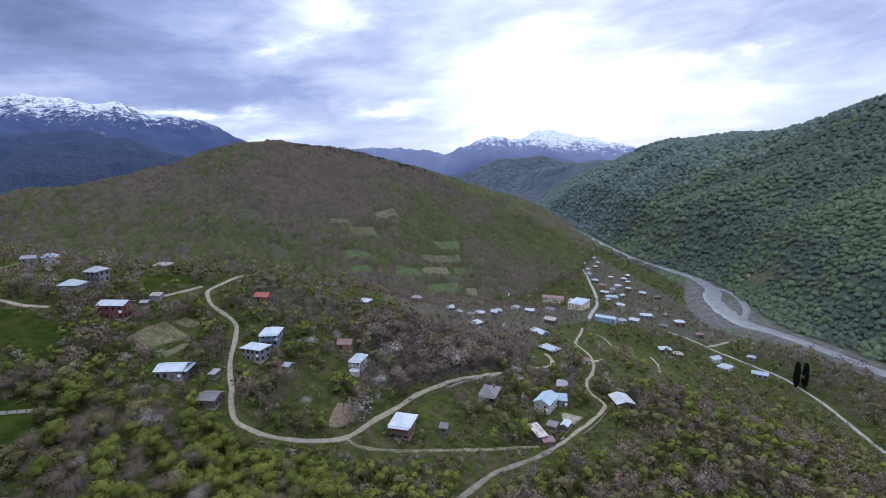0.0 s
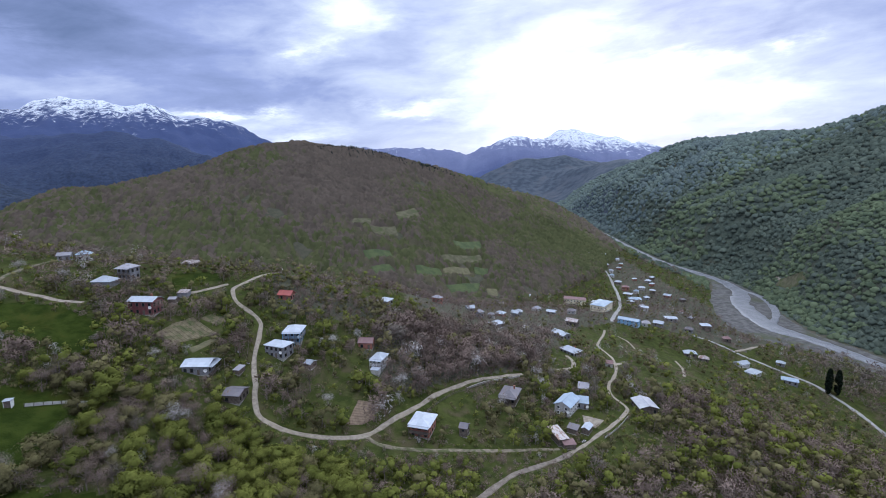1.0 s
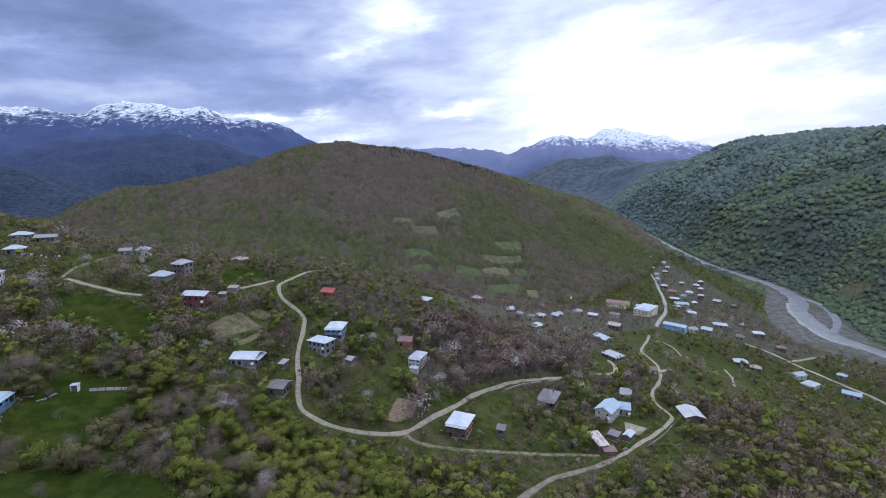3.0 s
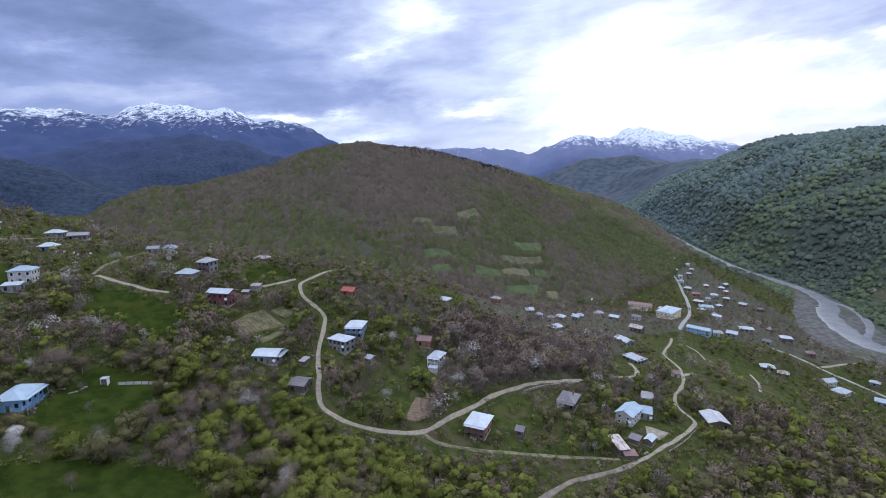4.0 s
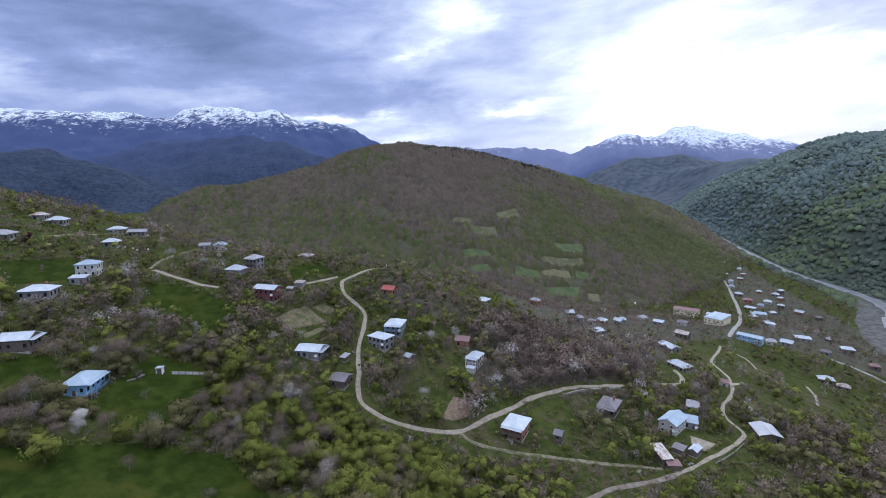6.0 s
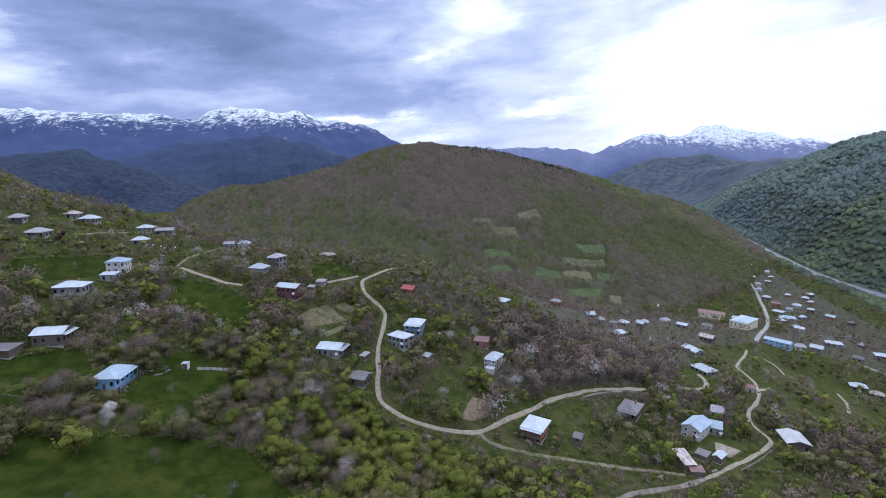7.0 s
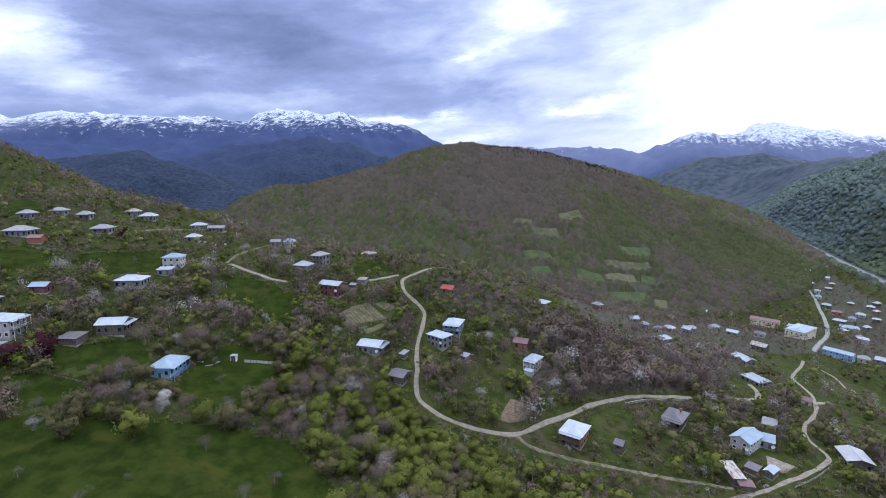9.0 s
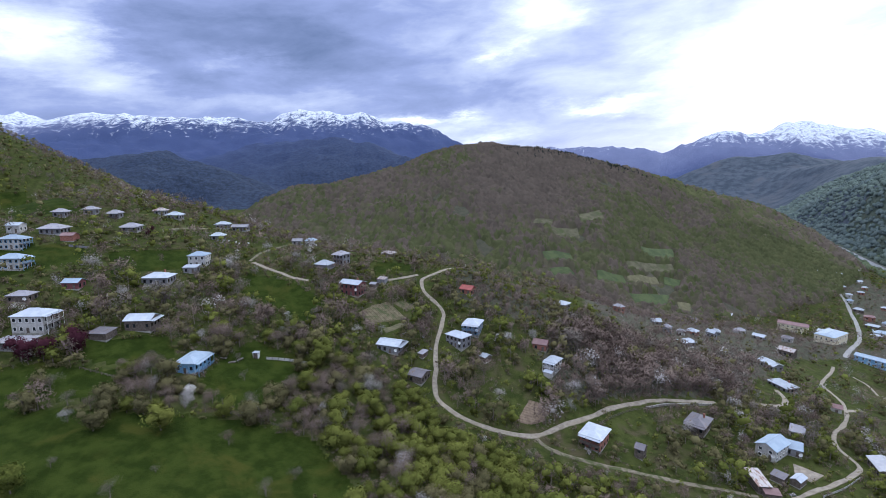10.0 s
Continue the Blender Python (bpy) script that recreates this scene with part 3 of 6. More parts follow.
def ribbon(name, points, width, material, label, category, lift=0.22, step=2.0, flat=None, ragged=0.48, seed=0):
    """A road or a stream: a band that lies on the ground, its edges let into it."""
    line = curve_through(points, step)
    tangent = np.gradient(line[:, :2], axis=0)
    tangent /= np.linalg.norm(tangent, axis=1)[:, None]
    side = np.stack([tangent[:, 1], -tangent[:, 0]], -1)
    w = (line[:, 2] if line.shape[1] > 2 else np.full(len(line), width)) / 2
    verts = []
    across = (-1.0, -0.86, -0.5, -0.16, 0.16, 0.5, 0.86, 1.0)
    for j, a in enumerate(across):
        wob = 1 + ragged * rough(line[:, 0] + 31 * (a > 0), line[:, 1], 5, 2, 20 + seed)
        q = line[:, :2] + side * (a * w * wob)[:, None]
        z = (height(q[:, 0], q[:, 1]) if flat is None else flat(q[:, 0], q[:, 1])) + (lift if 0 < j < 7 else -0.35)
        if flat is None and abs(a) in (0.5,):
            z -= 0.05
        verts.append(np.column_stack([q, z]))
    verts = np.stack(verts, 1).reshape(-1, 3)
    n, c = len(line), len(across)
    i, j = np.meshgrid(np.arange(n - 1), np.arange(c - 1), indexing="ij")
    faces = np.stack([i * c + j, i * c + j + 1, (i + 1) * c + j + 1, (i + 1) * c + j], -1).reshape(-1, 4)
    me = quads_mesh(name, verts, faces)
    me.materials.append(material)
    if material is DIRT:
        me.materials.append(TRACK)
        me.polygons.foreach_set("material_index", np.tile([1, 0, 0, 0, 0, 0, 1], n - 1))
    TRACKS.append((line[:, :2], w.max() + 1.6))
    return tagged(new(name, me), label, category, kind="structure")


BED = lambda x, y: valley_floor(x, y) - 1.2
bed_line = np.array(RIVER, float)
ribbon("riverbed", [(x, y, 2 * w + 4) for x, y, w in RIVER], 0, GRAVEL, "wide grey gravel riverbed with sandbars", "riverbed", 0.25, 8.0, lambda x, y: BED(x, y) + 0.35 * rough(x, y, 18, 3, 8), 0.05)
ribbon("water", [(330, 1400, 6), (329, 1200, 7), (331, 1086, 8), (329, 943, 11), (334, 801, 13), (353, 728, 14), (365, 675, 14), (359, 616, 20), (334, 568, 22), (322, 526, 24), (317, 480, 22), (332, 449, 16), (340, 424, 15), (349, 384, 13), (354, 360, 13), (386, 250, 12), (400, 60, 16)], 0, WATER, "pale milky snowmelt river in shallow channels", "river", 0.75, 6.0, BED, 0.30, 1)
ribbon("water", [(363, 625, 6), (373, 594, 8), (360, 548, 9), (342, 515, 8), (324, 492, 8)], 0, WATER, "narrow side channel of the pale river", "river", 0.72, 5.0, BED, 0.3, 2)

ROAD_WORDS = "pale dirt road with worn wheel tracks"
ribbon("road", [(-97, 256), (-104.5, 246.5), (-108.1, 236.5), (-110.8, 230.2), (-112.1, 226.2), (-110.2, 222.2), (-106.7, 217), (-99.8, 212.4), (-94.2, 209), (-89.6, 203.6), (-87.4, 196), (-86.2, 190.5), (-83.5, 181.3), (-78.6, 170.1), (-74.1, 159.5), (-70.6, 155.4), (-65.4, 153), (-57.4, 151.9), (-48.1, 152.8), (-39, 155.6), (-33.3, 159), (-29.4, 163.7), (-24, 171), (-17.2, 179.7), (-10.9, 189.2), (-1.4, 200.5), (11.9, 214.1), (31.2, 228.3)], 2.3, DIRT, "pale dirt road looping round the hillside houses", "road")
ribbon("road", [(-33.1, 157.6), (-29.2, 155.8), (-23.1, 155.3), (-13.3, 156.8), (-1.3, 159.7), (13.3, 162.9), (28.4, 165.9), (37.7, 167.7)], 1.8, TRACK, "narrow dirt lane below the white house", "road", seed=1)
ribbon("road", [(4, 132), (14.2, 145), (20.1, 150.5), (27.7, 155.3), (37.1, 161.7), (42.2, 166.3)], 2.3, DARK_DIRT, "darker brown dirt road climbing the scrubby slope", "road", seed=14)
ribbon("road", [(41.2, 165.4), (46.7, 170.7), (55.8, 179.6), (64, 187.6), (70.5, 194.9), (74.7, 202.6), (74.4, 208), (72.9, 212.9), (72.5, 220.4), (75.6, 232.1), (81.7, 243.9), (87.5, 257.8), (91.5, 272.5), (96, 290), (96.7, 306.8), (95, 318.3), (98.5, 331.7), (108.6, 354.8), (115.4, 373.2)], 2.0, DIRT, "winding dirt road dropping towards the valley village", "road", seed=2)
ribbon("road", [(91.5, 273), (97, 280), (104, 286)], 3.0, DIRT, ROAD_WORDS, "road", seed=9)
ribbon("road", [(49.9, 243.7), (58.6, 248.4), (63, 255.4), (64.5, 267), (63.4, 276)], 3.0, DIRT, "short dirt drive up to a house", "road", seed=3)
ribbon("road", [(122.2, 361.3), (125.3, 350.9), (125.4, 333.2)], 1.6, DIRT, "narrow footpath over the grass slope", "path", seed=4)
ribbon("road", [(130, 400), (136.5, 418.4), (154.4, 460.3), (183.9, 543.5), (196.7, 593.8), (201.7, 623.9), (206.4, 654.6), (207.6, 680.7), (206.5, 706.2), (215.1, 739.8), (229.2, 780.7)], 3.6, ASPHALT, "pale valley road running through the village", "road", 0.3, 4.0, seed=5)
ribbon("road", [(196, 394), (211.3, 385.4), (224.2, 373.9), (237.4, 364.7), (249.3, 354.7), (260.3, 341.8), (263.5, 320.6), (262.2, 294.3), (258.4, 272.7), (254.4, 253.9), (250, 225)], 3.2, ASPHALT, "pale straight road along the river plain", "road", 0.3, 3.0, seed=6)
ribbon("road", [(-195.9, 190), (-188.4, 189.2), (-184.5, 188.9), (-175.3, 188.9), (-167.6, 188.6), (-160, 191.4)], 2.6, DIRT, "dirt lane cut along the meadow edge", "road", seed=7)
ribbon("road", [(-198.2, 190), (-203, 200.9), (-205.6, 211.7), (-206.5, 224.1), (-205, 235)], 1.6, TRACK, "dirt lane climbing between the upper houses", "road", seed=8)
ribbon("road", [(-261, 190), (-260.6, 200), (-260, 210), (-257.8, 226), (-252, 240)], 2.2, TRACK, "dirt lane behind the upper village houses", "road", seed=15)
ribbon("road", [(-128.6, 216.6), (-121.8, 223.3), (-116.5, 229.9)], 2.0, DIRT, "faint track from the crest to a shed", "path", seed=10)
ribbon("road", [(223.2, 379.1), (244.2, 392.1), (272.5, 421.2)], 2.2, DIRT, "dirt track to the gravel bank", "path", seed=11)
ribbon("road", [(151.5, 326.2), (147.9, 307.7), (138, 284)], 2.0, DIRT, "bare earth gully path on the slope", "path", seed=12)
ribbon("road", [(404.2, 618.6), (399.8, 597.1), (396.9, 579.3)], 2.4, DIRT, "short bare track on the far wooded slope", "path", 0.5, seed=13)

# ---- building things from boxes and slabs ----
class Shape:
    """Gathers boxes, prisms and tubes into one mesh."""

    def __init__(self):
        self.v, self.f = [], []

    def add(self, verts, faces):
        o = len(self.v)
        self.v += [tuple(p) for p in verts]
        self.f += [tuple(o + i for i in q) for q in faces]
        return self

    def box(self, x0, x1, y0, y1, z0, z1):
        return self.add([(x, y, z) for z in (z0, z1) for x, y in ((x0, y0), (x1, y0), (x1, y1), (x0, y1))], [(3, 2, 1, 0), (4, 5, 6, 7), (0, 1, 5, 4), (1, 2, 6, 5), (2, 3, 7, 6), (3, 0, 4, 7)])

    def tube(self, a, b, ra, rb, sides=6):
        a, b = Vector(a), Vector(b)
        q = (b - a).to_track_quat("Z", "Y")
        ring = [Vector((math.cos(2 * math.pi * i / sides), math.sin(2 * math.pi * i / sides), 0)) for i in range(sides)]
        verts = [a + q @ (r * ra) for r in ring] + [b + q @ (r * rb) for r in ring]
        return self.add(verts, [(i, (i + 1) % sides, sides + (i + 1) % sides, sides + i) for i in range(sides)] + [tuple(range(sides))[::-1], tuple(range(sides, 2 * sides))])


def part(name, shape, material, parent, label="", place=None):
    """One mesh under a thing or under a part. Shapes already made into meshes are shared."""
    if isinstance(shape, Shape):
        me = bpy.data.meshes.new(name)
        me.from_pydata(shape.v, [], shape.f)
        me.materials.append(material)
    else:
        me = shape
    ob = new(name, me)
    ob.parent = parent
    if place is not None:
        ob.matrix_basis = place
    return tagged(ob, label)


def thing(name, x, y, turn, label, category, group="", z=None, scale=1.0):
    ob = new(name)
    ob.empty_display_size = 0.5
    ob.matrix_basis = pose(x, y, float(height(x, y)) if z is None else z, 0, 0, turn) @ Matrix.Scale(scale, 4)
    return tagged(ob, label, category, group)


PLOTS = []


def plot(name, corners, material, label, furrow=0.0, lift=0.25, turn=0.0, every=1.3):
    """A field or bed that lies on the ground, with its furrows as real ridges of soil."""
    p = np.array(corners, float)
    ring = []
    for a, b in zip(p, np.roll(p, -1, axis=0)):
        n = max(2, int(np.hypot(*(b - a)) / 1.2))
        ring += [a + (b - a) * t for t in np.linspace(0, 1, n, endpoint=False)]
    ring = np.array(ring)
    ring = ring + 0.35 * np.column_stack([rough(ring[:, 0], ring[:, 1], 4, 2, 61), rough(ring[:, 0], ring[:, 1], 4, 2, 62)])
    c = ring.mean(axis=0)
    levels = 14
    verts = [(*c, float(height(*c)) + lift)]
    for k in range(1, levels + 1):
        q = c + (ring - c) * (k / levels)
        z = height(q[:, 0], q[:, 1]) + (lift if k < levels else -0.3)
        verts += [tuple(v) for v in np.column_stack([q, z])]
    n = len(ring)
    faces = [(0, 1 + i, 1 + (i + 1) % n) for i in range(n)]
    for k in range(levels - 1):
        a, b = 1 + k * n, 1 + (k + 1) * n
        faces += [(a + i, b + i, b + (i + 1) % n, a + (i + 1) % n) for i in range(n)]
    ob = tagged(mesh_object(name, verts, faces, material, smooth=True), label, "field", kind="structure")
    PLOTS.append(ring)
    if furrow:
        along, across = np.array([math.cos(turn), math.sin(turn)]), np.array([-math.sin(turn), math.cos(turn)])
        off, run = (ring - c) @ across, (ring - c) @ along
        for v in np.arange(off.min() + every * 0.6, off.max(), every):
            cut = [run[i] + (run[(i + 1) % n] - run[i]) * (v - off[i]) / (off[(i + 1) % n] - off[i]) for i in range(n) if (off[i] > v) != (off[(i + 1) % n] > v)]
            if len(cut) < 2 or max(cut) - min(cut) < 1.5:
                continue
            u = np.arange(min(cut) + 0.3, max(cut) - 0.3, 0.8)
            mid = c + u[:, None] * along + (v + 0.12 * rough(u, u * 0 + v, 3, 2, 63))[:, None] * across
            rows = []
            for o, h in ((-0.42, -0.1), (0.0, furrow), (0.42, -0.1)):
                q = mid + o * across
                rows.append(np.column_stack([q, height(q[:, 0], q[:, 1]) + lift + h * (1 + 0.3 * rough(q[:, 0], q[:, 1], 2, 2, 64))]))
            m = len(u)
            if m < 2:
                continue
            part("furrow", Shape().add(np.vstack(rows), [(k * m + j, k * m + j + 1, (k + 1) * m + j + 1, (k + 1) * m + j) for k in range(2) for j in range(m - 1)]), material, ob)
    return ob


plot("ploughed_plot", [(-41.6, 161.3), (-40.2, 174.7), (-31.2, 175.9), (-31.9, 167.8), (-36.1, 163.2)], SOIL, "freshly dug brown garden plot beside the road", 0.16, turn=0.2)
plot("garden_plot", [(-125.3, 182.8), (-123.2, 192.1), (-118.5, 199.8), (-104.3, 193.5), (-111.1, 185.7), (-116.5, 180.2)], GARDEN, "dug brown kitchen garden in terraces", 0.2, turn=-0.45, every=1.7)
plot("garden_plot", [(-115.7, 200), (-112.4, 204.6), (-103.6, 204.1), (-106.3, 198.3)], GARDEN, "small dug garden bed near the dirt road", 0.15, turn=-0.3)
plot("garden_plot", [(-109.9, 180.1), (-104.4, 190.5), (-101.9, 189.1), (-107.3, 178.4)], STRAW, "narrow dry garden strip behind the white house", 0.12, turn=1.1)
plot("green_field", [(-49.4, 509.9), (-23.6, 524.3), (-18.2, 514.7), (-46.2, 494)], FIELD, "small green field at the foot of the hill", lift=0.8)
plot("dry_field", [(-21.1, 525), (8.2, 547.5), (12, 539.3), (-15.8, 517)], STRAW, "tan harvested strip field on the hill foot", lift=0.8)
plot("green_field", [(14.9, 552.9), (33.2, 560.3), (30.6, 547.3), (16, 541.5)], FIELD, "green corner field beside a tan strip", lift=0.8)
plot("green_field", [(-18.4, 501.7), (22.1, 529.5), (18.3, 507.8), (-9.1, 491.3)], FIELD, "bright green terrace field below the wood", lift=0.8)
plot("brown_field", [(28.2, 523.6), (41.6, 533.7), (41.8, 518.5), (30.7, 510)], STRAW, "brown fallow terrace field below the wood", lift=0.8)
plot("green_field", [(-92.7, 477.7), (-74.6, 492.3), (-64.9, 486.5), (-85.8, 470.7)], FIELD, "green strip among bushes at the hill foot", lift=0.8)
plot("clearing", [(-11.1, 589.8), (25, 616.5), (27.8, 593.4), (-3.9, 572.8)], FIELD, "grassy clearing between wooded ribs of the hill", lift=0.8)
plot("clearing", [(-23.2, 546.5), (23.7, 579.8), (27.9, 570), (-18.7, 535.5)], HEATH, "long pale grass terrace on the hill", lift=0.8)
plot("clearing", [(-104.4, 544), (-78, 565.7), (-72.8, 550.9), (-98.7, 529.9)], HEATH, "bare grassy clearing high on the hill", lift=0.8)
plot("clearing", [(-82.1, 597.8), (-59.6, 621.7), (-50.8, 603.6), (-75.5, 572.8)], HEATH, "small bare clearing in the upper wood", lift=0.8)
plot("clearing", [(-122.9, 541.2), (-103.6, 559.4), (-104.9, 545.2), (-124, 528.9)], HEATH, "narrow bare clearing in the wood", lift=0.8)
plot("clearing", [(-104, 492.5), (-77.8, 516.6), (-71, 508.5), (-97.2, 484.7)], FIELD, "grassy clearing low on the hill", lift=0.8)
plot("clearing", [(402.5, 608.1), (406.1, 573.1), (398.7, 555.3), (392.3, 572.1), (396.8, 606.6)], HEATH, "bare patch on the far wooded slope", lift=1.0)
plot("yard", [(52.6, 194.3), (61.4, 190.9), (55.9, 184.2), (51.6, 185.7)], DIRT, "pale bare earth yard beside the blue-roofed house")


STORE = {}


def window_meshes(w, h, paint):
    key = (round(w, 2), round(h, 2), paint.name)
    if key not in STORE:
        frame_shape, t = Shape(), 0.11
        outer = [(-w / 2, -h / 2), (w / 2, -h / 2), (w / 2, h / 2), (-w / 2, h / 2)]
        inner = [(-w / 2 + t, -h / 2 + t), (w / 2 - t, -h / 2 + t), (w / 2 - t, h / 2 - t), (-w / 2 + t, h / 2 - t)]
        v = [(x, y, z) for y in (-0.08, 0.05) for ring in (outer, inner) for x, z in ring]
        f = []
        for i in range(4):
            j = (i + 1) % 4
            f += [(i, j, 4 + j, 4 + i), (8 + i, 12 + i, 12 + j, 8 + j), (i, 8 + i, 8 + j, j), (4 + i, 4 + j, 12 + j, 12 + i)]
        frame_shape.add(v, f)
        pane_shape = Shape().box(-w / 2 + t, w / 2 - t, -0.02, 0.03, -h / 2 + t, h / 2 - t)
        made = []
        for n, s, m in (("window", frame_shape, paint), ("pane", pane_shape, GLASS)):
            me = bpy.data.meshes.new(n)
            me.from_pydata(s.v, [], s.f)
            me.materials.append(m)
            made.append(me)
        STORE[key] = made
    return STORE[key]


def roof_shape(kind, L, D, h, rise):
    """A roof slab 0.14 m thick over the eaves' rectangle L x D at height h; returns it and the walls' gables, if any."""
    s, t = Shape(), 0.14
    x, y = L / 2, D / 2
    if kind == "hip":
        if L >= D:
            r = max(L / 2 - D / 2 * 0.9, 0.12)
            ridge_pts = [(-r, 0), (r, 0)]
            tops = [(0, 1, 5, 4), (1, 2, 5), (2, 3, 4, 5), (3, 0, 4)]
        else:
            r = max(D / 2 - L / 2 * 0.9, 0.12)
            ridge_pts = [(0, -r), (0, r)]
            tops = [(0, 1, 4), (1, 2, 5, 4), (2, 3, 5), (3, 0, 4, 5)]
        eave = [(-x, -y), (x, -y), (x, y), (-x, y)]
        top = [(*p, h + t) for p in eave] + [(*p, h + rise + t) for p in ridge_pts]
        low = [(*p, h) for p in eave] + [(*p, h + rise - 0.05) for p in ridge_pts]
        s.add(top + low, tops + [tuple(6 + i for i in f[::-1]) for f in tops] + [(i, 6 + i, 6 + (i + 1) % 4, (i + 1) % 4)[::-1] for i in range(4)])
        s.tube((*ridge_pts[0], h + rise + t), (*ridge_pts[1], h + rise + t), 0.10, 0.10)
    elif kind in ("gable", "gable_y"):
        if kind == "gable":
            prof = [(-y, h), (0, h + rise), (y, h), (y, h + t), (0, h + rise + t), (-y, h + t)]
            v = [(-x, a, b) for a, b in prof] + [(x, a, b) for a, b in prof]
        else:
            prof = [(-x, h), (0, h + rise), (x, h), (x, h + t), (0, h + rise + t), (-x, h + t)]
            v = [(a, y, b) for a, b in prof] + [(a, -y, b) for a, b in prof]
        s.add(v, [(i, (i + 1) % 6, 6 + (i + 1) % 6, 6 + i) for i in range(6)] + [(5, 4, 1, 0), (4, 3, 2, 1), (6, 7, 10, 11), (7, 8, 9, 10)])
        ends = ((-x, 0), (x, 0)) if kind == "gable" else ((0, -y), (0, y))
        s.tube((*ends[0], h + rise + t), (*ends[1], h + rise + t), 0.09, 0.09)
    else:
        v = [(-x, -y, h), (x, -y, h), (x, y, h + rise), (-x, y, h + rise)]
        s.add(v + [(a, b, c + t) for a, b, c in v], [(3, 2, 1, 0), (4, 5, 6, 7), (0, 1, 5, 4), (1, 2, 6, 5), (2, 3, 7, 6), (3, 0, 4, 7)])
    return s


def wall_shape(kind, w, d, h, rise, over):
    s, k = Shape(), 1.8
    x, y = w / 2, d / 2
    inner = rise * 0.92
    s.box(-x, x, -y, y, -k, h)
    if kind == "gable":
        for sx in (-x, x):
            s.add([(sx - 0.01, -y, h - 0.02), (sx - 0.01, y, h - 0.02), (sx - 0.01, 0, h + inner - over * 0.3), (sx + 0.01, -y, h - 0.02), (sx + 0.01, y, h - 0.02), (sx + 0.01, 0, h + inner - over * 0.3)], [(0, 1, 2), (5, 4, 3), (0, 2, 5, 3), (1, 4, 5, 2)])
    if kind == "gable_y":
        for sy in (-y, y):
            s.add([(-x, sy - 0.01, h - 0.02), (x, sy - 0.01, h - 0.02), (0, sy - 0.01, h + inner - over * 0.3), (-x, sy + 0.01, h - 0.02), (x, sy + 0.01, h - 0.02), (0, sy + 0.01, h + inner - over * 0.3)], [(2, 1, 0), (3, 4, 5), (3, 5, 2, 0), (2, 5, 4, 1)])
    if kind == "shed":
        s.add([(-x, -y, h - 0.02), (x, -y, h - 0.02), (x, y, h - 0.02), (-x, y, h - 0.02), (-x, y, h + rise * 0.9), (x, y, h + rise * 0.9)], [(0, 1, 5, 4), (3, 2, 5, 4)[::-1], (0, 4, 3), (1, 2, 5)])
    return s


HOUSES = []


def footing(x, y, turn, L, D):
    """The level of a house's floor: a little over the lowest corner of the ground that it stands on."""
    c, s = math.cos(radians(turn)), math.sin(radians(turn))
    z = [float(height(x + c * a - s * b, y + s * a + c * b)) for a in (-L * 0.45, L * 0.45) for b in (-D * 0.45, D * 0.45)]
    return min(z) + 0.2 * (max(z) - min(z))


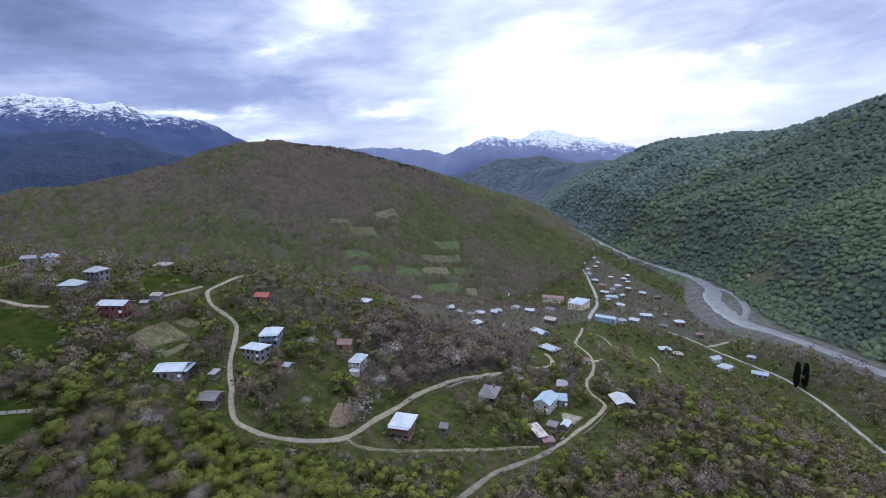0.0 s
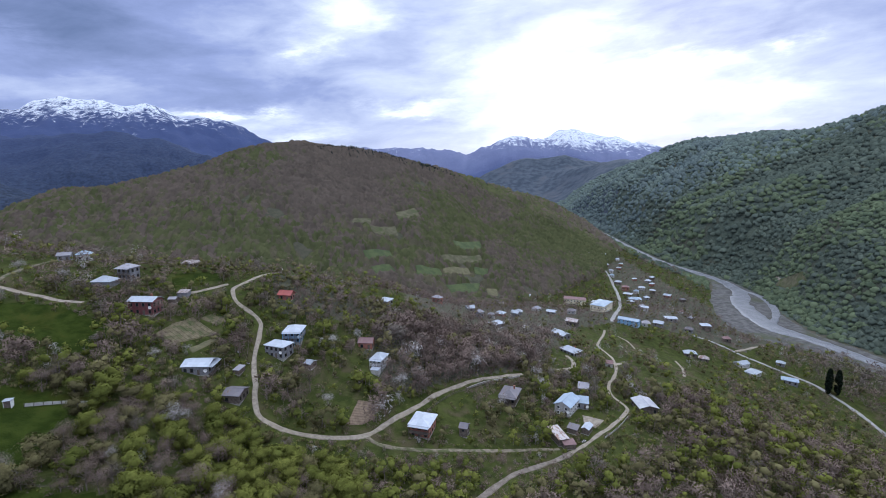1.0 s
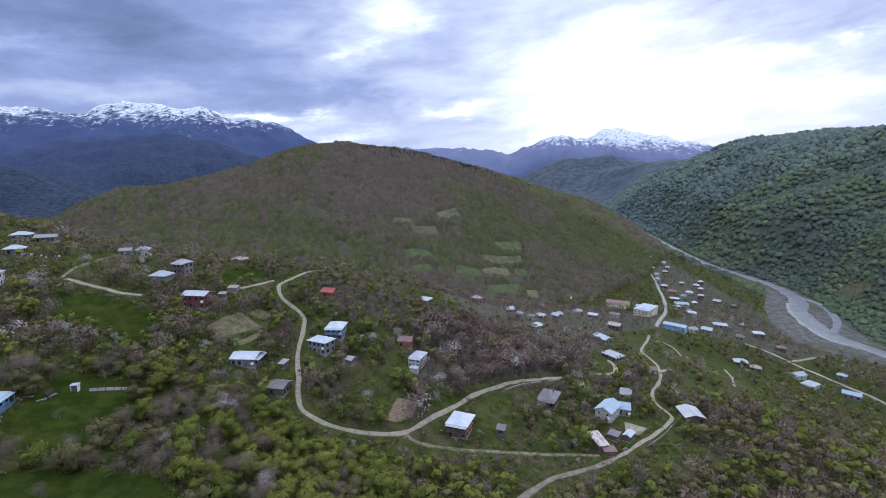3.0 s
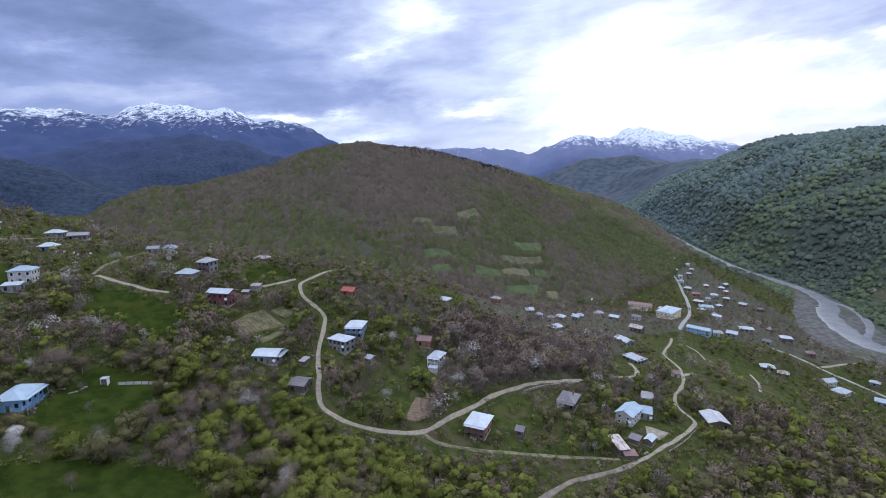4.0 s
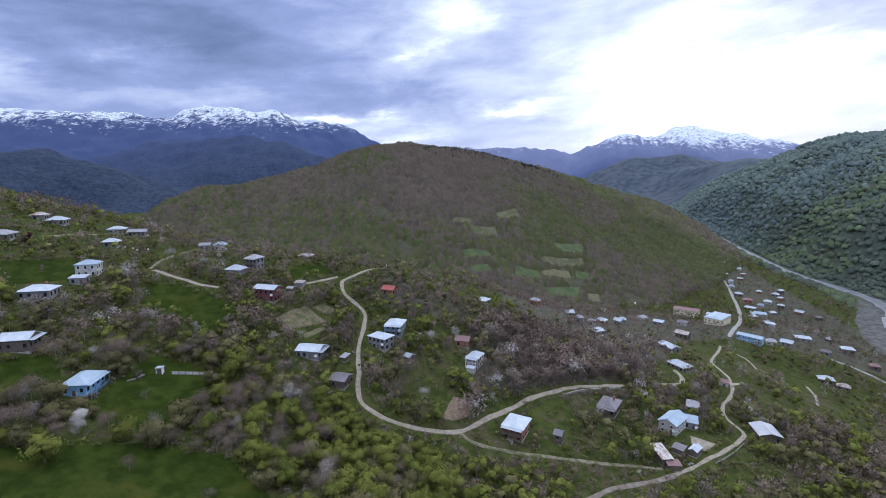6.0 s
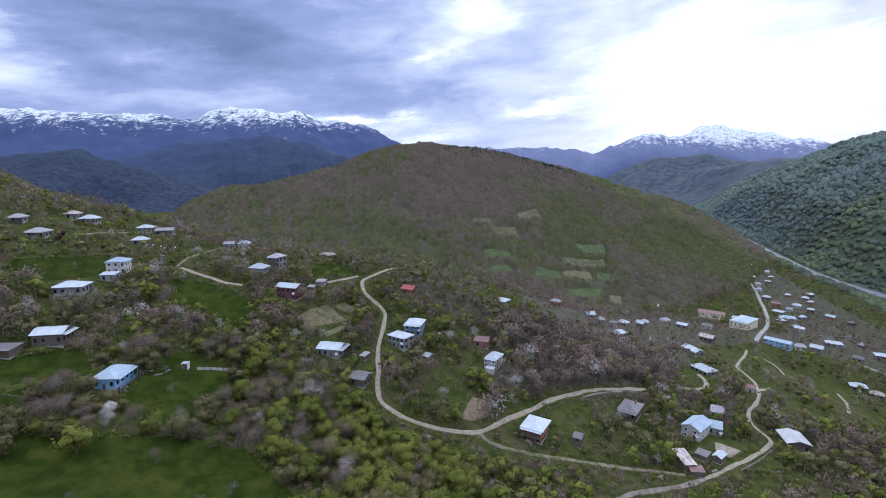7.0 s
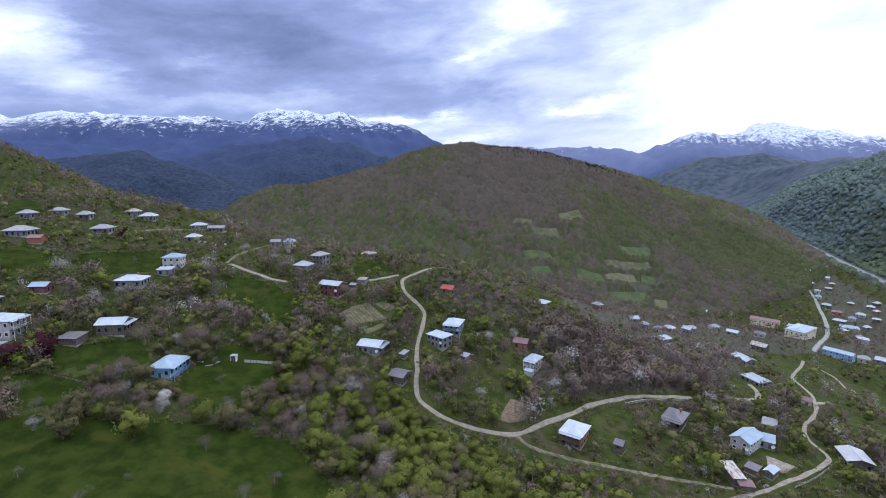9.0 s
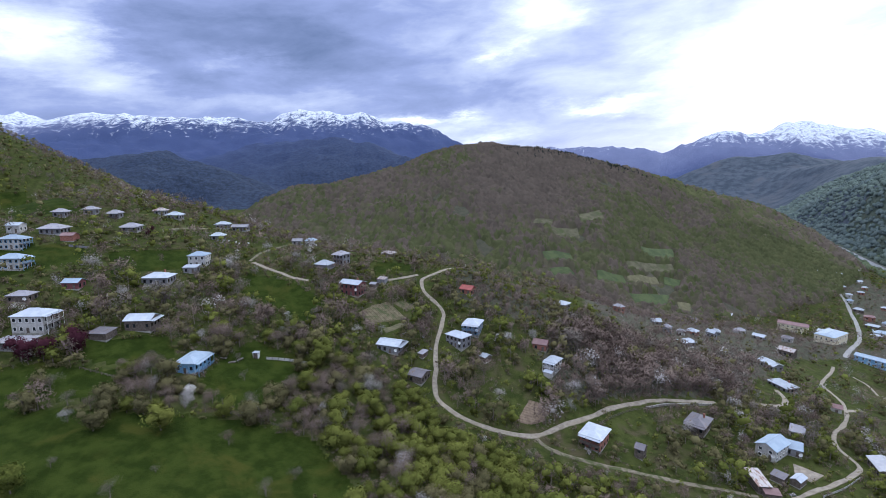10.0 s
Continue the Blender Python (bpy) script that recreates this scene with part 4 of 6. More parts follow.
def house(x, y, turn, L, D, h, roof="white", walls=PLASTER, kind="hip", rise=1.7, over=0.55, floors=1, veranda="", dish=False, chimney=False, windows=True, paint=None, name="house", category="house", label="", group="village houses", sides=("front", "right", "left"), plain=False):
    """A house whose eaves measure L x D; its front looks along its own -y."""
    paint = paint or (TIMBER if walls in (BLOCK, BRICK, TIMBER, MAROON) else PAINT)
    say = label or "%s %s house under a %s %s roof" % (WALL_WORDS[walls.name], "two-storey" if floors > 1 else "single-storey", ROOF_WORDS[roof], {"hip": "hipped", "gable": "gabled", "gable_y": "gabled", "shed": "lean-to"}[kind])
    ob = thing(name, x, y, turn, say, category, group, z=footing(x, y, turn, L, D))
    w, d = L - 2 * over, D - 2 * over
    HOUSES.append((x, y, math.hypot(L, D) / 2))
    part("wall", wall_shape(kind, w, d, h, rise, over), walls, ob)
    part("roof", roof_shape(kind, L, D, h, rise), ROOF[roof], ob, ROOF_WORDS[roof] + " roof")
    if not plain:
        part("plinth", Shape().box(-w / 2 - 0.06, w / 2 + 0.06, -d / 2 - 0.06, d / 2 + 0.06, -1.9, 0.35), STONE, ob, "rubble stone plinth")
    storey = h / floors
    if windows:
        win, pane = window_meshes(1.25, min(1.6, storey * 0.55), paint)
        spots = []
        for f in range(floors):
            z = f * storey + storey * 0.56
            for side, span in (("front", w), ("right", d), ("left", d)):
                if side not in sides:
                    continue
                n = max(1, int(span / (2.3 if not plain else 3.0)))
                for i in range(n):
                    u = (i + 0.5) / n * span - span / 2
                    if side == "front" and f == 0 and not plain and i == n // 2:
                        continue
                    spots.append(pose(u, -d / 2 - 0.01, z) if side == "front" else pose(w / 2 + 0.01, u, z, 0, 0, 90) if side == "right" else pose(-w / 2 - 0.01, u, z, 0, 0, -90))
        for m in spots:
            o = part("window", win, None, ob, place=m)
            part("pane", pane, None, o)
    if not plain and windows:
        door = part("door", Shape().box(-0.5, 0.5, -0.06, 0.04, 0.3, 2.3), TIMBER, ob, "dark wooden door", pose(((w / (max(1, int(w / 2.3)))) * (max(1, int(w / 2.3)) // 2 + 0.5)) - w / 2, -d / 2 - 0.02, 0))
        part("door_handle", Shape().box(0.32, 0.42, -0.12, -0.06, 1.25, 1.3), CONCRETE, door)
    if veranda:
        # a balcony along one side, with posts, a floor and a railing
        deep = 1.5
        along, m = (w, pose(0, -d / 2, 0)) if veranda == "front" else (d, pose(w / 2, 0, 0, 0, 0, 90))
        base = storey * (floors - 1) if floors > 1 else 0.4
        part("balcony_floor", Shape().box(-along / 2, along / 2, -deep, -0.01, base - 0.18, base), TIMBER, ob, "wooden balcony floor", m)
        n = max(3, int(along / 2.2))
        for i in range(n + 1):
            u = -along / 2 + 0.08 + i * (along - 0.16) / n
            part("post", Shape().box(u - 0.07, u + 0.07, -deep, -deep + 0.14, -1.6, h - 0.02), paint, ob, place=m)
        rail = Shape().box(-along / 2, along / 2, -deep + 0.03, -deep + 0.10, base + 0.9, base + 0.98)
        for i in range(int(along / 0.3)):
            rail.box(-along / 2 + 0.15 + i * 0.3, -along / 2 + 0.22 + i * 0.3, -deep + 0.04, -deep + 0.09, base, base + 0.9)
        part("railing", rail, paint, ob, place=m)
        part("roof", Shape().add([(-along / 2 - 0.3, -deep - 0.3, h - 0.25), (along / 2 + 0.3, -deep - 0.3, h - 0.25), (along / 2 + 0.3, 0, h + 0.02), (-along / 2 - 0.3, 0, h + 0.02), (-along / 2 - 0.3, -deep - 0.3, h - 0.17), (along / 2 + 0.3, -deep - 0.3, h - 0.17), (along / 2 + 0.3, 0, h + 0.10), (-along / 2 - 0.3, 0, h + 0.10)], [(3, 2, 1, 0), (4, 5, 6, 7), (0, 1, 5, 4), (1, 2, 6, 5), (2, 3, 7, 6), (3, 0, 4, 7)]), ROOF[roof], ob, "lean-to roof over the balcony", m)
    if chimney:
        s = Shape().box(-0.3, 0.3, -0.3, 0.3, h + 0.2, h + rise + 0.9)
        s.box(-0.38, 0.38, -0.38, 0.38, h + rise + 0.9, h + rise + 1.0)
        part("chimney", s, BRICK, ob, "brick chimney", pose(w * 0.22, d * 0.12, 0))
    if dish:
        s, ring = Shape(), 12
        v = [(0, 0, 0)] + [(0.7 * k * math.cos(6.2832 * i / ring), -0.22 * k * k, 0.7 * k * math.sin(6.2832 * i / ring)) for k in (0.5, 1.0) for i in range(ring)]
        f = [(0, 1 + i, 1 + (i + 1) % ring) for i in range(ring)] + [(1 + i, 13 + i, 13 + (i + 1) % ring, 1 + (i + 1) % ring) for i in range(ring)]
        s.add(v, f).add([(a, b + 0.03, c) for a, b, c in v], [q[::-1] for q in f])
        s.tube((0, 0.02, 0), (0, 0.45, -0.2), 0.04, 0.04)
        part("satellite_dish", s, PAINT, ob, "white satellite dish", pose(w * 0.42, -d / 2 - 0.5, h * 0.62, 0, 0, 15))
    return ob


# ---- the houses on the spur ----
house(-13.9, 167.7, -14, 8.8, 10.3, 5, "white", BRICK, "hip", 1.1, 0.7, 2, veranda="front", paint=TIMBER, label="two-storey house with a bright sheet roof and a dark open balcony")
house(22.3, 201.1, -20, 8.2, 11, 4, "dark", TIMBER, "hip", 1.8, 0.6, 1, veranda="front", paint=TIMBER, chimney=True)
house(1.7, 169.8, -15, 3.6, 4.6, 3.8, "dark", TIMBER, "gable", 1.2, 0.3, 2, name="barn", category="barn", label="tall narrow dark timber barn in a garden")
house(46.7, 197.7, -34, 7.8, 11.5, 4.5, "blue", PLASTER, "gable_y", 1.9, 0.5, 2, dish=True)
house(54.2, 201.9, -12, 6, 5.6, 3, "blue", BLOCK, "shed", 0.9, 0.3, 1, dish=True, label="grey block annex under a pale blue lean-to roof")
house(38.4, 174.6, 18, 4.6, 9.4, 3, "rusty", TIMBER, "shed", 0.7, 0.3, 1, name="shed", category="shed", windows=False, label="long timber shed with a rust-streaked sheet roof by the road")
house(41.5, 169.8, 10, 5, 3.6, 2.2, "pink", TIMBER, "shed", 0.4, 0.2, 1, name="shed", category="shed", windows=False, label="low lean-to shed with a reddish roof at the roadside")
house(51.3, 181.1, -34, 3.4, 5.4, 2.4, "white", TIMBER, "gable_y", 0.8, 0.25, 1, name="shed", category="shed", windows=False, label="small shed with a bright sheet roof beside a yard")
house(45.7, 180.8, -30, 4.4, 4, 2.2, "dark", TIMBER, "shed", 0.5, 0.2, 1, name="shed", category="shed", windows=False, label="dark timber store behind the roadside sheds")
house(82.8, 204.4, 3, 8.8, 10.4, 3.6, "pale", TIMBER, "gable_y", 1.2, 0.5, 1, label="dark timber house under a wide bright sheet-metal roof")
house(85.8, 265.9, -14, 4.6, 5.2, 2.8, "pink", PLASTER, "gable", 1.2, 0.35, 1)
house(68.1, 284.0, -53, 12, 8.5, 3, "white", BLOCK, "hip", 1.8, 0.5, 1, chimney=True)
house(70.8, 326.8, -57, 12.5, 7.8, 4, "white", BLOCK, "gable", 1.4, 0.5, 1)
house(59.6, 220.1, -17, 5.4, 7.8, 3, "grey", BLOCK, "gable", 1.5, 0.4, 1)
house(-100.6, 171.9, 4, 10.8, 9, 3.6, "white", BLOCK, "gable", 1.4, 0.5, 1, veranda="right", dish=True, label="single-storey grey house with a wide bluish-white sheet roof")
house(-82.3, 162.0, -4, 7.2, 8, 3.2, "dark", TIMBER, "gable", 1.2, 0.5, 1, label="timber house with a dark purple-grey sheet roof beside the road")
house(-76.3, 189.9, -19, 10.2, 7.6, 5.2, "white", BLOCK, "hip", 1.6, 0.5, 2, dish=True, label="two-storey grey block house with dark windows and a pale hipped roof")
house(-73.4, 201.0, 4, 8.4, 9.6, 5.2, "white", BLOCK, "hip", 1.6, 0.5, 2, veranda="front", paint=BLUE_PAINT, dish=True)
house(-35.3, 198.2, -14, 6, 8, 5, "white", PLASTER, "hip", 1.5, 0.5, 2, veranda="front")
house(-36.1, 192.2, -14, 4, 2.6, 2.4, "white", PLASTER, "shed", 0.5, 0.2, 1, name="shed", category="shed", windows=False, label="white lean-to shed in front of a small house")
house(-136.7, 196.7, -1, 11.9, 8.2, 6, "white", MAROON, "gable", 1.4, 0.5, 2, dish=True, chimney=True, sides=("front", "right"), label="two-storey maroon house with a pale gable end and white roof")
house(-164.3, 210.5, 2, 9.4, 8.1, 2.8, "white", BLOCK, "hip", 2.1, 0.6, 1, windows=False, label="low house almost hidden under a bright hipped roof")
house(-160.7, 221.4, -6, 8, 7, 6, "grey", BLOCK, "hip", 1.7, 0.5, 2, veranda="front", paint=TIMBER)
house(-154.4, 263.8, -4, 8.6, 8, 4.5, "rusty", BLOCK, "hip", 1.7, 0.5, 2)
house(-85.5, 226.2, -10, 7.4, 6.2, 3, "red", BRICK, "gable", 1.7, 0.7, 1)
house(-43.5, 266.7, -20, 7.6, 7.6, 3.6, "white", BLOCK, "hip", 1.4, 0.6, 1, label="grey house with a bright two-tier hipped roof among scrub")
house(-62.1, 186.3, -21, 3.8, 4.6, 2.4, "white", TIMBER, "gable", 0.9, 0.25, 1, name="shed", category="shed", windows=False, label="small shed with a bright roof at an orchard edge")
house(-43.1, 209.0, -1, 7, 6.4, 3.2, "pink", BRICK, "gable", 1.6, 0.4, 1)
house(-129.8, 214.0, 7, 5, 4.6, 2.4, "rusty", BLOCK, "shed", 0.5, 0.25, 1, name="shed", category="shed", windows=False, label="low shed with a pale flat roof by a track")
house(-130.9, 207.5, 3, 3.8, 4.2, 2.2, "grey", TIMBER, "gable", 0.7, 0.25, 1, name="shed", category="shed", windows=False, label="small grey shed near the maroon house")
house(-86.7, 174.8, -10, 3, 4.4, 2, "grey", TIMBER, "shed", 0.5, 0.2, 1, name="shed", category="shed", windows=False, label="tumbledown grey lean-to by the dirt road")

# ---- the houses of the upper village ----
house(-149.5, 113.1, 20, 8.3, 11.6, 4, "blue", BLUE, "hip", 1.9, 0.6, 1, veranda="right", paint=BLUE_PAINT, label="sky-blue painted house with a pale hipped roof in a meadow")
house(-210.3, 96.0, 26, 12.5, 9.4, 6.6, "white", PLASTER, "hip", 2.0, 0.5, 2, veranda="right", label="large two-storey white house with glazed balconies and pale roof")
house(-203.9, 86.3, 25, 12.5, 8, 3.2, "grey", BLOCK, "hip", 1.2, 0.9, 1, sides=("front",), label="long low white outbuilding under a grey roof")
house(-186.2, 104.9, 18, 7.8, 6.4, 2.8, "dark", TIMBER, "shed", 0.6, 0.4, 1, name="barn", category="barn", windows=False, label="dark weathered timber barn at a garden edge")
house(-181.7, 117.4, 27, 10.6, 8.5, 4.5, "white", TIMBER, "gable", 1.8, 0.5, 1, veranda="right", paint=TIMBER)
house(-209.1, 145.3, 27, 12.6, 9.6, 3.6, "white", BLOCK, "hip", 1.8, 0.6, 1, chimney=True, label="single-storey house with a patched pale hipped roof")
house(-211.0, 169.4, 27, 9.4, 8, 5.6, "blue", PLASTER, "hip", 1.7, 0.5, 2)
house(-207.4, 161.4, 27, 7, 5, 3, "white", BLOCK, "shed", 0.6, 0.3, 1, label="low pale annex below a two-storey house")
house(-230.3, 121.0, 27, 7.5, 6.2, 3, "blue", MAROON, "gable", 1.4, 0.4, 1)
house(-235.5, 104.3, 27, 9, 7, 3, "grey", TIMBER, "hip", 1.5, 0.5, 1, dish=True)
house(-265.7, 116.8, 27, 11, 8.2, 5.2, "blue", PLASTER, "hip", 1.8, 0.6, 2, veranda="right", paint=BLUE_PAINT)
house(-285.5, 126.8, 27, 10.4, 7.9, 5.2, "blue", PLASTER, "hip", 1.7, 0.5, 2, veranda="right", paint=BLUE_PAINT)
house(-302.9, 136.5, 27, 7.3, 6, 4, "white", PLASTER, "gable", 1.3, 0.4, 1)
house(-288.7, 146.5, 27, 12.4, 9.5, 3.2, "grey", BLOCK, "hip", 2.2, 0.9, 1)
house(-267.7, 173.8, 27, 10.1, 8.1, 3.2, "grey", BLOCK, "hip", 1.9, 0.9, 1, veranda="front")
house(-289.1, 179.0, 27, 7.8, 6.2, 3.2, "grey", BLOCK, "hip", 1.7, 0.9, 1, veranda="front", paint=TIMBER)
house(-288.8, 207.3, 27, 8, 6.4, 3.2, "rusty", BLOCK, "hip", 1.6, 0.9, 1)
house(-280.4, 210.8, 25, 9.5, 7.6, 3.2, "white", BLOCK, "hip", 2.0, 0.9, 1)
house(-235.9, 203.7, 27, 8.2, 6.6, 3.2, "white", BLOCK, "hip", 1.7, 0.9, 1)
house(-307.1, 160.2, 27, 8.2, 6.4, 3.2, "grey", BLOCK, "hip", 1.8, 0.9, 1)
house(-300.6, 172.6, 27, 8, 6.2, 3.2, "grey", BLOCK, "hip", 1.7, 0.9, 1)
house(-274.8, 145.7, 27, 7, 5.6, 3, "pink", BRICK, "gable", 1.2, 0.3, 1, name="barn", category="barn", windows=False, label="reddish barn beside a fenced meadow")
house(-258.1, 227.8, 27, 9.6, 7.4, 3.2, "white", BLOCK, "hip", 1.6, 0.9, 1)
house(-248.4, 233.1, 27, 11, 7.6, 3, "grey", BLOCK, "gable", 1.4, 0.9, 1)
house(-198.9, 242.3, 27, 7.4, 6, 4, "blue", PLASTER, "hip", 1.6, 0.5, 1)
house(-203.0, 234.6, 27, 6.4, 5.2, 3, "grey", BLOCK, "gable", 1.3, 0.4, 1)

# ---- the valley village ----
house(127.1, 522.5, -19, 24, 11, 8.0, "pink", CREAM, "gable", 1.8, 0.4, 2, name="school", category="school", group="", plain=True, label="long two-storey cream school wing with a faded red roof")
house(151.1, 515.3, -30, 14, 9, 6, "white", CREAM, "gable", 1.2, 0.3, 2, name="school", category="school", group="", plain=True, sides=("front",), label="pale low-roofed wing joining the school blocks")
house(135.5, 452.5, -36, 14, 25, 9.5, "blue", CREAM, "hip", 1.4, 0.4, 2, name="school", category="school", group="", plain=True, label="two-storey cream school block with rows of dark windows")
house(142.4, 396.1, -34, 17.6, 8, 5, "blue", BLUE, "gable", 1.3, 0.4, 2, name="hall", category="hall", group="", plain=True, label="long village hall with pale blue walls and roof")
VALLEY = ((-16, 321, 6.4, "grey"), (-5, 464, 10.1, "white"), (14, 482, 9.4, "dark"), (28, 485, 8.2, "dark"), (40, 483, 8.2, "dark"), (73, 533, 11.6, "white"), (7, 341, 6.0, "white"), (31, 362, 7.1, "white"), (49, 393, 6.0, "white"), (44, 372, 6.4, "white"), (22, 333, 5.0, "grey"), (13, 317, 5.0, "grey"), (24, 307, 8.3, "white"), (70, 432, 8.4, "grey"), (81, 416, 8.1, "white"), (100, 421, 7.2, "dark"), (90, 375, 9.2, "rusty"))
VALLEY_FAR = ((193, 705, 6.8, "white"), (195, 734, 6, "white"), (226, 758, 6, "white"), (225, 738, 6.2, "white"), (219, 716, 6, "white"), (247, 756, 6, "white"), (247, 737, 6.2, "white"), (237, 716, 6.9, "white"), (215, 681, 6, "white"), (211, 664, 6.4, "blue"), (211, 637, 8.4, "white"), (241, 660, 6, "white"), (256, 651, 7.1, "white"), (266, 664, 7.2, "white"), (254, 632, 6, "white"), (234, 614, 8.2, "white"), (220, 594, 6, "blue"), (212, 610, 8.8, "pink"))
VALLEY_NEAR = ((206, 583, 9.9, "white"), (206, 559, 13.6, "blue"), (240, 594, 6.5, "white"), (253, 580, 8.4, "white"), (222, 566, 6, "white"), (194, 539, 6.5, "white"), (196, 511, 7.4, "grey"), (183, 469, 7.2, "white"), (264, 564, 6, "dark"), (233, 501, 6, "pink"), (191, 428, 10.5, "white"), (170, 403, 7.9, "white"), (196, 403, 6.4, "dark"), (217, 417, 8.2, "white"), (157, 397, 6.6, "grey"), (217, 444, 6, "grey"), (224, 395, 6, "pink"), (172, 349, 8.6, "white"), (181, 346, 6.9, "rusty"), (213, 353, 9.6, "white"), (216, 343, 10.2, "white"), (241, 340, 10.2, "blue"), (253, 369, 6, "white"))
dice = random.Random(4)
for row in (VALLEY, VALLEY_FAR, VALLEY_NEAR):
    for x, y, size, roof in row:
        house(x, y, dice.choice((-40, -32, -25, -12, 20, 35)), size * 1.08, size * dice.uniform(0.68, 0.9), dice.choice((2.8, 3.0, 3.4, 4.6)), roof, dice.choice((PLASTER, PLASTER, BLOCK, BRICK, TIMBER)), dice.choice(("hip", "hip", "gable")), dice.uniform(1.3, 1.9), 0.45, 1, plain=True, group="valley village houses", sides=("front", "right"))


# ---- fences and small works ----
def fence(points, label, board=PAINT, tall=1.2, gap=2.0, panel=True):
    line = curve_through(points, gap)[:, :2]
    x0, y0 = line[0]
    ob = thing("fence", x0, y0, 0, label, "fence")
    z0 = float(height(x0, y0))
    zs = height(line[:, 0], line[:, 1]) - z0
    for (x, y), z in zip(line, zs):
        part("post", Shape().box(-0.07, 0.07, -0.07, 0.07, -0.4, tall + 0.1), TIMBER, ob, place=pose(x - x0, y - y0, z))
    for i in range(len(line) - 1):
        a, b = Vector((*(line[i] - line[0]), zs[i])), Vector((*(line[i + 1] - line[0]), zs[i + 1]))
        run = (b - a).length
        m = pose(*a, 0, -math.degrees(math.asin((b - a).z / run)), math.degrees(math.atan2((b - a).y, (b - a).x)))
        if panel:
            part("panel", Shape().box(0.06, run - 0.06, -0.03, 0.03, 0.1, tall), board, ob, place=m)
        else:
            for z in (0.45, tall - 0.1):
                part("rail", Shape().box(0.0, run, -0.04, 0.04, z, z + 0.1), board, ob, place=m)


fence([(-134.5, 133.2), (-126.8, 137.8), (-119.5, 141.3)], "weathered pale panel fence along a meadow", CONCRETE)
fence([(-267.5, 140.7), (-263.5, 143.0), (-259.9, 145.0)], "pale blue-grey panel fence below a barn", BLOCK)
fence([(-175.0, 89.8), (-165, 92.5), (-155.0, 95.6)], "low dark wooden rail fence across the grass", TIMBER, 0.9, panel=False)
fence([(-126.4, 102.0), (-118.8, 104.0), (-109.5, 106.6), (-97.9, 109.1)], "dark wooden rail fence along the meadow", TIMBER, 1.0, panel=False)
fence([(-108, 197), (-106, 205), (-101, 212)], "rough wooden rail fence beside the garden", TIMBER, 1.0, panel=False)
fence([(-92, 196), (-88, 186), (-86, 178)], "rough wooden rail fence beside the road", TIMBER, 1.0, panel=False)
fence([(57, 176.5), (66, 186), (72, 194)], "low concrete panel fence along the road bend", CONCRETE, 0.9)

fence([(-16.8, 170.0), (-10.8, 181.8), (-3.2, 193.2), (2.7, 199.5), (12.7, 209.8), (23.5, 219.6)], "rough dark rail fence below the upper road", TIMBER, 1.1, panel=False)


def stone_wall(points, label, tall=1.0, wide=0.5):
    line = curve_through(points, 0.9)[:, :2]
    x0, y0 = line[0]
    ob = thing("stone_wall", x0, y0, 0, label, "wall")
    z0 = float(height(x0, y0))
    r = random.Random(8)
    for i, (x, y) in enumerate(line):
        z = float(height(x, y)) - z0
        for k in range(2):
            a, b, c = r.uniform(0.42, 0.52), r.uniform(0.2, 0.28), tall / 2
            part("stone", Shape().add([(sx * a * r.uniform(0.8, 1), sy * b * r.uniform(0.8, 1), c * (sz + 1) / 2 * r.uniform(0.85, 1) - 0.1) for sz in (-1, 1) for sx, sy in ((-1, -1), (1, -1), (1, 1), (-1, 1))], [(3, 2, 1, 0), (4, 5, 6, 7), (0, 1, 5, 4), (1, 2, 6, 5), (2, 3, 7, 6), (3, 0, 4, 7)]), STONE, ob, place=pose(x - x0, y - y0, z + k * tall / 2, 0, 0, r.uniform(20, 60)))


stone_wall([(3.4, 201.0), (12.6, 211.0), (29.0, 224.0)], "low rubble stone wall along the upper road edge")

# an outhouse and a small hooped greenhouse in the blue house's meadow
hut = thing("outhouse", -138.1, 131.9, 20, "small white outhouse with an open dark doorway", "outhouse")
part("wall", Shape().box(-1.0, -0.9, -0.9, 0.9, -0.5, 2.2).box(0.9, 1.0, -0.9, 0.9, -0.5, 2.2).box(-0.9, 0.9, 0.8, 0.9, -0.5, 2.2), PAINT, hut)
part("roof", Shape().box(-1.2, 1.2, -1.2, 1.1, 2.2, 2.3), ROOF["white"], hut)
part("door", Shape().box(-0.85, 0.85, -0.8, -0.74, -0.3, 2.15), TIMBER, hut, "dark wooden door")
tent = thing("greenhouse", -139.9, 102.7, 23, "small grey film greenhouse beside blossoming trees", "greenhouse")
arch = [(1.8 * math.cos(math.pi * i / 8), 1.9 * math.sin(math.pi * i / 8)) for i in range(9)]
part("cover", Shape().add([(x, y, z - 0.1) for y in (-2.7, 2.7) for x, z in arch], [(i, i + 1, 10 + i, 9 + i) for i in range(8)] + [tuple(range(9))[::-1], tuple(range(9, 18))]), CONCRETE, tent, "grey plastic film")
for y in (-2.72, 0, 2.72):
    part("hoop", Shape().add([(x * 1.02, y + s, z * 1.02 - 0.1) for s in (-0.05, 0.05) for x, z in arch], [(i, i + 1, 10 + i, 9 + i) for i in range(8)]), TIMBER, tent)


# ---- trees ----
def random_turns(r, n):
    """n random rotations, as 3 x 3 matrices."""
    q = r.normal(size=(n, 4))
    q /= np.linalg.norm(q, axis=1)[:, None]
    w, x, y, z = q.T
    return np.stack([1 - 2 * (y * y + z * z), 2 * (x * y - z * w), 2 * (x * z + y * w), 2 * (x * y + z * w), 1 - 2 * (x * x + z * z), 2 * (y * z - x * w), 2 * (x * z - y * w), 2 * (y * z + x * w), 1 - 2 * (x * x + y * y)], -1).reshape(n, 3, 3)


